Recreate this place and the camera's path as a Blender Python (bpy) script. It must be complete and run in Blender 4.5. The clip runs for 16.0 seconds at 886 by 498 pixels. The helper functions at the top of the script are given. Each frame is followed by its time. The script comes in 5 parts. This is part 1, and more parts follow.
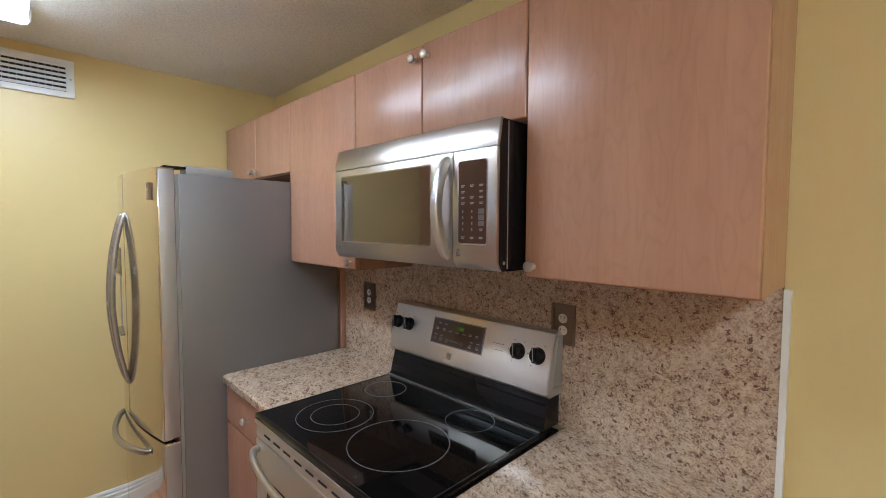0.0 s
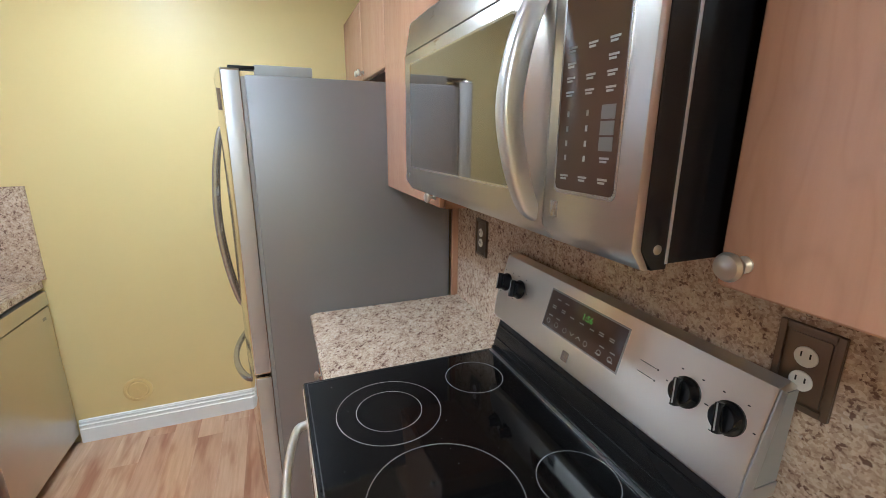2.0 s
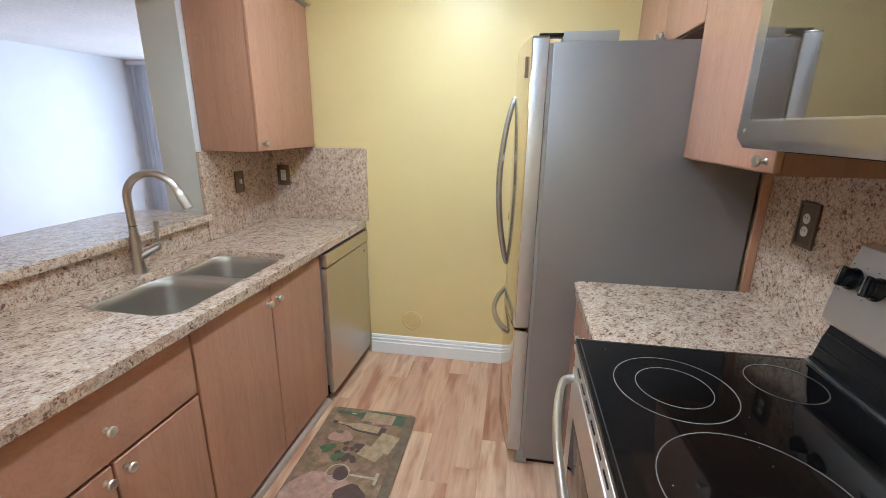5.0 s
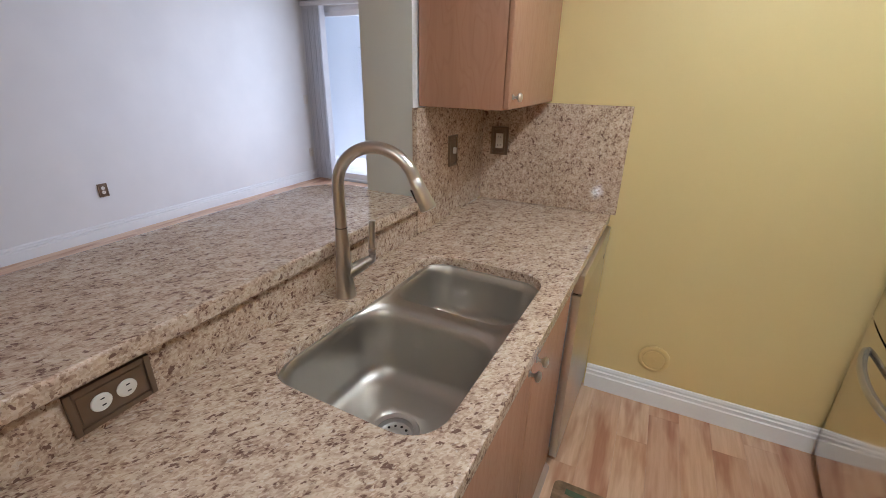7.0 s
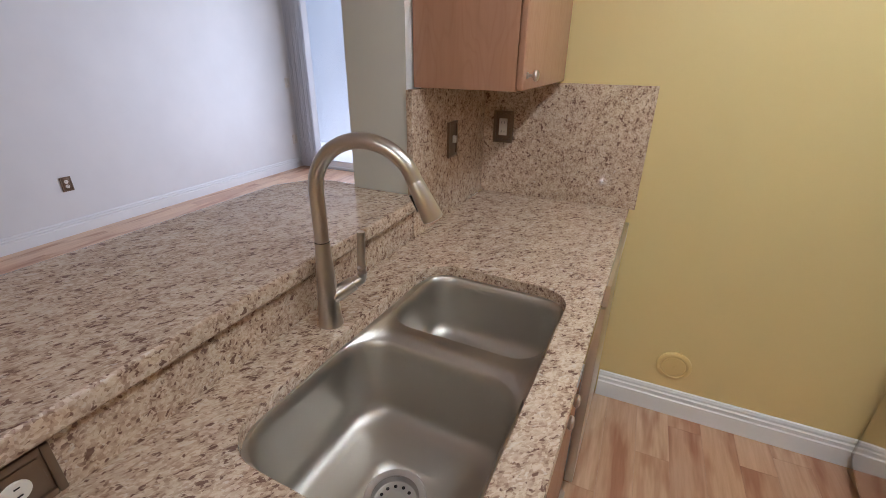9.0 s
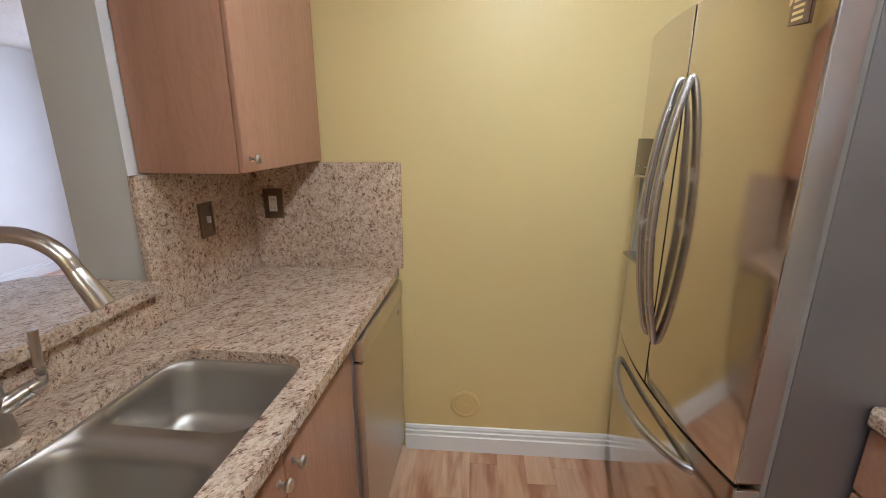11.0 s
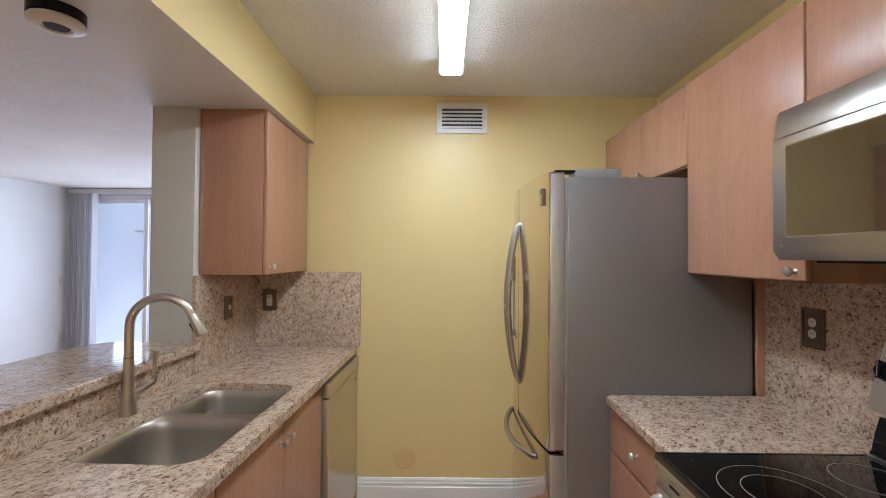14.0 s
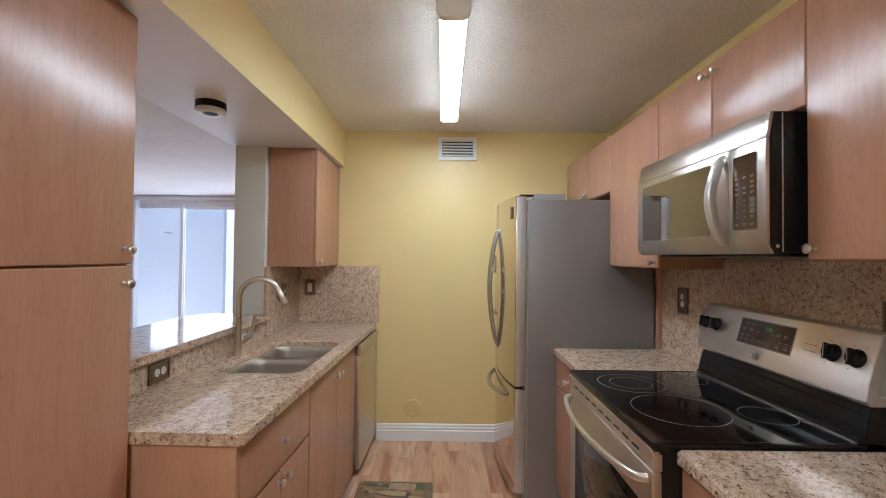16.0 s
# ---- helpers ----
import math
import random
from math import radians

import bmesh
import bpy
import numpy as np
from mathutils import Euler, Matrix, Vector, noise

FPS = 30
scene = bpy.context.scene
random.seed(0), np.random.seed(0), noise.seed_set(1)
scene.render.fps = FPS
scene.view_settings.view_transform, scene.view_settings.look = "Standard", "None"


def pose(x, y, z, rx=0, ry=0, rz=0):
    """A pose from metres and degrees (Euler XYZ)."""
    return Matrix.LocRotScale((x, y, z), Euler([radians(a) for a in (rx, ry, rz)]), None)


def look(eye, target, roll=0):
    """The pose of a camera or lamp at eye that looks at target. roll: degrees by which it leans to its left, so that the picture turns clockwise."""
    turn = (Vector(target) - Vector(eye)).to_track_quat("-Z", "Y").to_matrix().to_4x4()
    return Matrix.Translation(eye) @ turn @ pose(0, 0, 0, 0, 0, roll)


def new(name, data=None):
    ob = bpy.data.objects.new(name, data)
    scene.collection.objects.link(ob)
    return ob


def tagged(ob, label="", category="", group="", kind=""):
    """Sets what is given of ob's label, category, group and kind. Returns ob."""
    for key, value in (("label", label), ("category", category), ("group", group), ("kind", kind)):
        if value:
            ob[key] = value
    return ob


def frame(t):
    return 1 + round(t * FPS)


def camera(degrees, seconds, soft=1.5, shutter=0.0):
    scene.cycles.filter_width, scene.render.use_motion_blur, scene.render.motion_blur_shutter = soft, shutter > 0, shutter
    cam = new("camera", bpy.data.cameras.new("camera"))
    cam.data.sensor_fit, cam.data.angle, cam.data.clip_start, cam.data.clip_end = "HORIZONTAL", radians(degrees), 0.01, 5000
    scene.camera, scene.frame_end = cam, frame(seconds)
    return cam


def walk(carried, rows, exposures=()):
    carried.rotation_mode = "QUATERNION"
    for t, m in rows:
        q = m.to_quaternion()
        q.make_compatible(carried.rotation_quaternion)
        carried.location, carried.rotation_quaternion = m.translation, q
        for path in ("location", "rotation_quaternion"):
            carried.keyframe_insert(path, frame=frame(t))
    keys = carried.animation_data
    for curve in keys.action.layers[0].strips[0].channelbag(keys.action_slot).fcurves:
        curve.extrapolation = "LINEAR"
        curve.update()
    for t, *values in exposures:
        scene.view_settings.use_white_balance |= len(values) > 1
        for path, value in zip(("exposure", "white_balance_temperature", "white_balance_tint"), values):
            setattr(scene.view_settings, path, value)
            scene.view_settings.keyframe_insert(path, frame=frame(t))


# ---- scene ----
cam = camera(92.0, 16.0, soft=0.9)
PATH = [
    (0, (-0.068, -0.138, 1.572), (1.344, 1.275, 1.468), 0.3),
    (0.5, (0.178, -0.041, 1.558), (1.345, 1.58, 1.45), 0.5),
    (1, (0.33, 0.077, 1.566), (1.33, 1.796, 1.349), 0.5),
    (1.5, (0.418, 0.167, 1.58), (1.271, 1.94, 1.222), 0.5),
    (2, (0.472, 0.223, 1.587), (1.179, 2.024, 1.082), 0.3),
    (2.5, (0.498, 0.228, 1.589), (1.072, 2.061, 1.029), 0.2),
    (3, (0.508, 0.223, 1.579), (0.946, 2.091, 1.012), 0.2),
    (3.5, (0.495, 0.216, 1.562), (0.804, 2.108, 0.993), 0.3),
    (4, (0.457, 0.2, 1.548), (0.626, 2.11, 0.979), 0.5),
    (4.5, (0.404, 0.187, 1.526), (0.356, 2.106, 0.964), 0.5),
    (5, (0.302, 0.204, 1.496), (-0.009, 2.101, 0.945), 0.7),
    (5.2, (0.247, 0.236, 1.488), (-0.195, 2.106, 0.934), 0.7),
    (7.3, (-0.569, 0.903, 1.464), (-1.374, 2.552, 0.67), 0.8),
    (7.5, (-0.606, 0.951, 1.458), (-1.406, 2.593, 0.644), 0.7),
    (8, (-0.656, 1.0, 1.451), (-1.453, 2.635, 0.621), 0.7),
    (8.5, (-0.658, 1.008, 1.448), (-1.455, 2.642, 0.616), 0.6),
    (9, (-0.617, 0.999, 1.449), (-1.368, 2.66, 0.626), 0.7),
    (9.5, (-0.535, 0.993, 1.46), (-1.146, 2.728, 0.676), 0.9),
    (10, (-0.426, 1.005, 1.466), (-0.841, 2.829, 0.758), 0.9),
    (10.2, (-0.39, 1.009, 1.471), (-0.717, 2.864, 0.799), 1.0),
    (12.3, (-0.183, 0.854, 1.477), (-0.264, 2.839, 1.246), 0.2),
    (12.5, (-0.179, 0.796, 1.474), (-0.237, 2.787, 1.296), 0.5),
    (13, (-0.148, 0.625, 1.479), (-0.174, 2.624, 1.41), 0.4),
    (13.5, (-0.109, 0.419, 1.481), (-0.124, 2.418, 1.489), 0.5),
    (14, (-0.086, 0.153, 1.461), (-0.094, 2.153, 1.494), 0.4),
    (14.5, (-0.084, -0.095, 1.435), (-0.086, 1.905, 1.477), 0.5),
    (15, (-0.078, -0.309, 1.427), (-0.074, 1.691, 1.469), 0.5),
    (15.5, (-0.04, -0.508, 1.428), (-0.046, 1.492, 1.469), 0.5),
    (16, (-0.09, -0.639, 1.438), (-0.092, 1.361, 1.476), 0.6),
]
walk(cam, [(t, look(eye, target, roll)) for t, eye, target, roll in PATH],
     exposures=[(0, 1.1, 5960, 8), (1.0, 1.27, 5820, 5), (2.5, 1.55, 5680, 4), (3.5, 1.66, 5640, 4), (4.5, 1.66, 5640, 4), (5.0, 1.48, 5700, 5), (7.5, 0.96, 6420, 12), (8.5, 0.93, 6450, 13), (10, 0.92, 6420, 13), (12.5, 1.03, 6230, 11), (16, 1.03, 6220, 11)])


# ---- world and light ----
world = bpy.data.worlds.new("world")
scene.world = world
world.use_nodes = True
wn = world.node_tree.nodes
sky = wn.new("ShaderNodeTexSky")
sky.sky_type, sky.sun_disc = "NISHITA", False
sky.sun_elevation, sky.sun_rotation = radians(80), radians(180)
world.node_tree.links.new(sky.outputs[0], wn["Background"].inputs[0])
wn["Background"].inputs[1].default_value = 0.12


def area(name, m, w, h, power, color):
    d = bpy.data.lights.new(name, "AREA")
    d.shape, d.size, d.size_y, d.energy, d.color = "RECTANGLE", w, h, power, color
    ob = new(name, d)
    ob.matrix_world = m
    return ob


# daylight of the sky in the balcony door's opening, facing the room
day = area("balcony_daylight", look((-3.2, 5.6, 1.15), (-4.4, 2.0, 1.0)), 3.0, 2.0, 32, (0.66, 0.77, 1.0))
day.data.spread = radians(162)
# sun over the building's roof, on the balcony's outer wall
sun_data = bpy.data.lights.new("sun", "SUN")
sun_data.energy, sun_data.angle, sun_data.color = 1.5, radians(14), (1.0, 0.98, 0.97)
sun = new("sun", sun_data)
sun.matrix_world = look((0, -6.2, 35), (0, 0, 0))

# ---- helpers for building ----
LEFT = Matrix.Translation((-0.605, 2.745, 0)) @ pose(0, 0, 0, 0, 0, -1.6) @ Matrix.Translation((0.605, -2.745, 0))


def thing(name, loc, label, category, group="", left=False):
    e = new(name)
    e.empty_display_size = 0.05
    e.matrix_world = (LEFT if left else Matrix()) @ Matrix.Translation(loc)
    e["base"] = loc
    return tagged(e, label, category, group)


def root(ob):
    while ob.parent:
        ob = ob.parent
    return ob


def smooth(me, angle=35):
    for p in me.polygons:
        p.use_smooth = True
    me.set_sharp_from_angle(angle=radians(angle))


def mesh_of(name, bm, mat):
    me = bpy.data.meshes.new(name)
    bmesh.ops.recalc_face_normals(bm, faces=bm.faces)
    bm.to_mesh(me)
    bm.free()
    smooth(me)
    for m in (mat if isinstance(mat, (list, tuple)) else [mat]):
        me.materials.append(m)
    return me


def part(name, bm, mat, parent, label=""):
    bm.transform(Matrix.Translation(-Vector(root(parent)["base"])))
    ob = new(name, mesh_of(name, bm, mat))
    ob.parent = parent
    if label:
        ob["label"] = label
    return ob


def lone(name, bm, mat, loc, label, category, group="", left=False):
    """A thing of one mesh."""
    bm.transform(Matrix.Translation(-Vector(loc)))
    ob = new(name, mesh_of(name, bm, mat))
    ob.matrix_world = (LEFT if left else Matrix()) @ Matrix.Translation(loc)
    ob["base"] = loc
    return tagged(ob, label, category, group)


def setting(name, bm, mat, label="", left=False):
    ob = new(name, mesh_of(name, bm, mat))
    ob["base"] = (0, 0, 0)
    if left:
        ob.matrix_world = LEFT
    return tagged(ob, label, name.rstrip("_0123456789").split("_")[0], kind="structure")


def box(x0, x1, y0, y1, z0, z1, bev=0.0, seg=2, bm=None):
    bm = bm or bmesh.new()
    m = Matrix.Translation(((x0 + x1) / 2, (y0 + y1) / 2, (z0 + z1) / 2)) @ Matrix.Diagonal((abs(x1 - x0), abs(y1 - y0), abs(z1 - z0), 1))
    vs = bmesh.ops.create_cube(bm, size=1, matrix=m)["verts"]
    if bev:
        es = list({e for v in vs for e in v.link_edges})
        bmesh.ops.bevel(bm, geom=es, offset=bev, segments=seg, affect="EDGES", profile=0.6)
    return bm


def prism(points, axis, a, b, bev=0.0, seg=2):
    """A closed outline in the plane across the axis, pushed from a to b. The outline's two numbers are the other two axes in order."""
    bm = bmesh.new()
    place = {"x": lambda p, c: (c, p[0], p[1]), "y": lambda p, c: (p[0], c, p[1]), "z": lambda p, c: (p[0], p[1], c)}[axis]
    lo = [bm.verts.new(place(p, a)) for p in points]
    hi = [bm.verts.new(place(p, b)) for p in points]
    n = len(points)
    bm.faces.new(lo)
    bm.faces.new(hi)
    for i in range(n):
        bm.faces.new((lo[i], lo[(i + 1) % n], hi[(i + 1) % n], hi[i]))
    bmesh.ops.recalc_face_normals(bm, faces=bm.faces)
    if bev:
        es = [e for e in bm.edges if len(e.link_faces) == 2 and e.calc_face_angle() > radians(40)]
        bmesh.ops.bevel(bm, geom=es, offset=bev, segments=seg, affect="EDGES", profile=0.6)
    return bm


def lathe(profile, at, way, n=20):
    """Profile of (radius, height) turned round an axis through at, along way."""
    bm = bmesh.new()
    m = Matrix.Translation(at) @ Vector(way).to_track_quat("Z", "Y").to_matrix().to_4x4()
    rings = []
    for r, h in profile:
        if r < 1e-6:
            rings.append([bm.verts.new(m @ Vector((0, 0, h)))])
        else:
            rings.append([bm.verts.new(m @ Vector((r * math.cos(2 * math.pi * i / n), r * math.sin(2 * math.pi * i / n), h))) for i in range(n)])
    for a, b in zip(rings, rings[1:]):
        for i in range(n):
            j = (i + 1) % n
            if len(a) == 1 and len(b) > 1:
                bm.faces.new((a[0], b[i], b[j]))
            elif len(b) == 1 and len(a) > 1:
                bm.faces.new((a[i], a[j], b[0]))
            elif len(a) > 1:
                bm.faces.new((a[i], a[j], b[j], b[i]))
    return bm


def smooth_path(points, n=8):
    """Catmull-Rom through points."""
    p = [Vector(q) for q in points]
    p = [2 * p[0] - p[1]] + p + [2 * p[-1] - p[-2]]
    out = []
    for i in range(1, len(p) - 2):
        for k in range(n):
            t = k / n
            a, b, c, d = p[i - 1:i + 3]
            out.append(0.5 * (2 * b + (c - a) * t + (2 * a - 5 * b + 4 * c - d) * t * t + (3 * b - a - 3 * c + d) * t ** 3))
    return out + [p[-2]]


def tube(points, radii, n=14, flat=1.0, up=(0, 0, 1), bm=None, square=1.0):
    """A round or flattened bar along points. flat: its breadth across up. square: under 1, a section with flatter sides."""
    bm = bm or bmesh.new()
    pts = [Vector(p) for p in points]
    if not isinstance(radii, (list, tuple)):
        radii = [radii] * len(pts)
    rings, side = [], None
    for i, p in enumerate(pts):
        d = (pts[min(i + 1, len(pts) - 1)] - pts[max(i - 1, 0)]).normalized()
        s = Vector(up).cross(d)
        if s.length < 1e-4:
            s = side or Vector((1, 0, 0))
        s.normalize()
        side = s
        u = d.cross(s).normalized()
        ring = []
        for k in range(n):
            c_, n_ = math.cos(2 * math.pi * k / n), math.sin(2 * math.pi * k / n)
            c_, n_ = math.copysign(abs(c_) ** square, c_), math.copysign(abs(n_) ** square, n_)
            ring.append(bm.verts.new(p + radii[i] * (flat * c_ * s + n_ * u)))
        rings.append(ring)
    for a, b in zip(rings, rings[1:]):
        for k in range(n):
            bm.faces.new((a[k], a[(k + 1) % n], b[(k + 1) % n], b[k]))
    bm.faces.new(rings[0])
    bm.faces.new(rings[-1])
    return bm


def rounded(x0, x1, y0, y1, r, n=6):
    """Outline of a rectangle with round corners; r is one radius or four (from x0 y0, counterclockwise)."""
    rs = r if isinstance(r, (list, tuple)) else [r] * 4
    out = []
    for (cx, cy, sx, sy, a0), q in zip(((x0, y0, 1, 1, 180), (x1, y0, -1, 1, 270), (x1, y1, -1, -1, 0), (x0, y1, 1, -1, 90)), rs):
        for k in range(n + 1):
            a = radians(a0 + 90 * k / n)
            out.append((cx + sx * q + q * math.cos(a), cy + sy * q + q * math.sin(a)))
    return out


def annulus(at, r0, r1, z, n=48, h=0.0006):
    bm = bmesh.new()
    lo, hi = [], []
    for i in range(n):
        c, s_ = math.cos(2 * math.pi * i / n), math.sin(2 * math.pi * i / n)
        lo.append((bm.verts.new((at[0] + r0 * c, at[1] + r0 * s_, z)), bm.verts.new((at[0] + r1 * c, at[1] + r1 * s_, z))))
        hi.append((bm.verts.new((at[0] + r0 * c, at[1] + r0 * s_, z + h)), bm.verts.new((at[0] + r1 * c, at[1] + r1 * s_, z + h))))
    for i in range(n):
        j = (i + 1) % n
        bm.faces.new((hi[i][0], hi[j][0], hi[j][1], hi[i][1]))
        bm.faces.new((lo[i][0], lo[j][0], hi[j][0], hi[i][0]))
        bm.faces.new((lo[i][1], lo[j][1], hi[j][1], hi[i][1]))
    return bm


def writing(text, size, m):
    """Raised letters as a bmesh, placed by m."""
    cu = bpy.data.curves.new("letters", "FONT")
    cu.body, cu.size, cu.extrude, cu.align_x, cu.align_y = text, size, size * 0.01, "CENTER", "CENTER"
    ob = new("letters", cu)
    bpy.context.view_layer.update()
    me = bpy.data.meshes.new_from_object(ob)
    bm = bmesh.new()
    bm.from_mesh(me)
    bm.transform(m)
    bpy.data.objects.remove(ob)
    return bm


# ---- materials ----
def material(name, color, rough=0.5, metal=0.0, spec=0.5):
    m = bpy.data.materials.new(name)
    m.use_nodes = True
    b = m.node_tree.nodes["Principled BSDF"]
    b.inputs["Base Color"].default_value = (*color, 1)
    b.inputs["Roughness"].default_value, b.inputs["Metallic"].default_value = rough, metal
    b.inputs["Specular IOR Level"].default_value = spec
    return m, m.node_tree, b


def nd(nt, kind, **kw):
    n = nt.nodes.new(kind)
    for k, v in kw.items():
        n.inputs[k].default_value = v
    return n


def coords(nt, scale=(1, 1, 1), rot=(0, 0, 0), spread=0.0):
    tc = nt.nodes.new("ShaderNodeTexCoord")
    mp = nd(nt, "ShaderNodeMapping", Scale=scale, Rotation=[radians(a) for a in rot])
    src = tc.outputs["Object"]
    if spread:
        oi = nt.nodes.new("ShaderNodeObjectInfo")
        mul = nt.nodes.new("ShaderNodeVectorMath")
        mul.operation = "MULTIPLY_ADD"
        mul.inputs[0].default_value = (spread, spread * 1.7, spread * 0.6)
        nt.links.new(oi.outputs["Random"], mul.inputs[1])
        nt.links.new(src, mul.inputs[2])
        src = mul.outputs[0]
    nt.links.new(src, mp.inputs[0])
    return mp.outputs[0]


def ramp(nt, src, stops, interp="LINEAR"):
    r = nt.nodes.new("ShaderNodeValToRGB")
    r.color_ramp.interpolation = interp
    els = r.color_ramp.elements
    while len(els) < len(stops):
        els.new(0.5)
    for e, (p, c) in zip(els, stops):
        e.position, e.color = p, (*c, 1) if len(c) == 3 else c
    nt.links.new(src, r.inputs[0])
    return r.outputs[0]


def mixc(nt, fac, a, b, mode="MIX"):
    m = nt.nodes.new("ShaderNodeMix")
    m.data_type, m.blend_type = "RGBA", mode
    for v, s_ in ((fac, 0), (a, 6), (b, 7)):
        if isinstance(v, (int, float)):
            m.inputs[s_].default_value = v
        elif isinstance(v, tuple):
            m.inputs[s_].default_value = (*v, 1)
        else:
            nt.links.new(v, m.inputs[s_])
    return m.outputs[2]


def noise_tex(nt, vec, scale, detail=4, rough=0.55):
    n = nd(nt, "ShaderNodeTexNoise", Scale=scale, Detail=detail, Roughness=rough)
    nt.links.new(vec, n.inputs["Vector"])
    return n.outputs[0]


def bump(nt, b, src, strength=0.2, dist=0.002):
    n = nd(nt, "ShaderNodeBump", Strength=strength, Distance=dist)
    nt.links.new(src, n.inputs["Height"])
    nt.links.new(n.outputs[0], b.inputs["Normal"])


def wood(name, light, dark, rot=(0, 0, 0), rough=0.26):
    """Pale laminate with fine upright grain."""
    m, nt, b = material(name, light, rough)
    v = coords(nt, (1, 1, 1), rot, 3.0)
    st = nd(nt, "ShaderNodeMapping", Scale=(19, 19, 1.2))
    nt.links.new(v, st.inputs[0])
    g1 = noise_tex(nt, st.outputs[0], 4.0, 5, 0.6)
    st2 = nd(nt, "ShaderNodeMapping", Scale=(7, 7, 0.55))
    nt.links.new(v, st2.inputs[0])
    g2 = noise_tex(nt, st2.outputs[0], 1.6, 3, 0.5)
    c1 = ramp(nt, g1, [(0.3, dark), (0.62, light)])
    c2 = ramp(nt, g2, [(0.3, dark), (0.7, light)])
    st3 = nd(nt, "ShaderNodeMapping", Scale=(4.5, 4.5, 1.1))
    nt.links.new(v, st3.inputs[0])
    g3 = noise_tex(nt, st3.outputs[0], 2.4, 2, 0.5)
    rings = nd(nt, "ShaderNodeMath")
    rings.operation = "PINGPONG"
    rings.inputs[1].default_value = 0.045
    nt.links.new(g3, rings.inputs[0])
    c3 = ramp(nt, rings.outputs[0], [(0.0, dark), (0.02, light)])
    nt.links.new(mixc(nt, 0.25, mixc(nt, 0.62, c1, c2), c3), b.inputs["Base Color"])
    bump(nt, b, g1, 0.04, 0.001)
    return m


WOOD = wood("maple_laminate", (0.512, 0.275, 0.178), (0.422, 0.21, 0.13))
WOOD_H = wood("maple_laminate_crosswise", (0.512, 0.275, 0.178), (0.422, 0.21, 0.13), (0, 90, 0))


def paint(name, color, rough=0.5, scale=160.0, strength=0.12, blotch=0.05):
    m, nt, b = material(name, color, rough)
    v = coords(nt)
    n1 = noise_tex(nt, v, scale, 2)
    n2 = noise_tex(nt, v, 1.7, 4)
    nt.links.new(ramp(nt, n2, [(0.3, tuple(c * (1 - blotch) for c in color)), (0.7, tuple(min(1, c * (1 + blotch * 0.5)) for c in color))]), b.inputs["Base Color"])
    bump(nt, b, n1, strength, 0.001)
    return m


YELLOW = paint("yellow_wall_paint", (0.77, 0.60, 0.285), 0.40, blotch=0.03)
WHITE = paint("white_wall_paint", (0.80, 0.79, 0.78), 0.55)
TRIM = paint("white_trim_paint", (0.84, 0.84, 0.84), 0.3, 60, 0.03, 0.02)
GREIGE = paint("grey_wall_end", (0.66, 0.65, 0.60), 0.5)


def popcorn(name, color):
    m, nt, b = material(name, color, 0.85, spec=0.2)
    v = coords(nt)
    n1 = noise_tex(nt, v, 75, 3, 0.6)
    n3 = noise_tex(nt, v, 210, 2, 0.6)
    add = nt.nodes.new("ShaderNodeMath")
    nt.links.new(n1, add.inputs[0])
    nt.links.new(n3, add.inputs[1])
    n2 = noise_tex(nt, v, 2.2, 4)
    big = ramp(nt, n2, [(0.25, tuple(c * 0.93 for c in color)), (0.7, color)])
    # shade in the stipple's hollows, put into the colour where the bump is low
    pit_shade = ramp(nt, n1, [(0.36, (0.88, 0.87, 0.86)), (0.56, (1, 1, 1))])
    nt.links.new(mixc(nt, 0.8, big, pit_shade, "MULTIPLY"), b.inputs["Base Color"])
    bump(nt, b, add.outputs[0], 0.75, 0.008)
    return m


CEIL = popcorn("stippled_ceiling", (0.93, 0.888, 0.832))


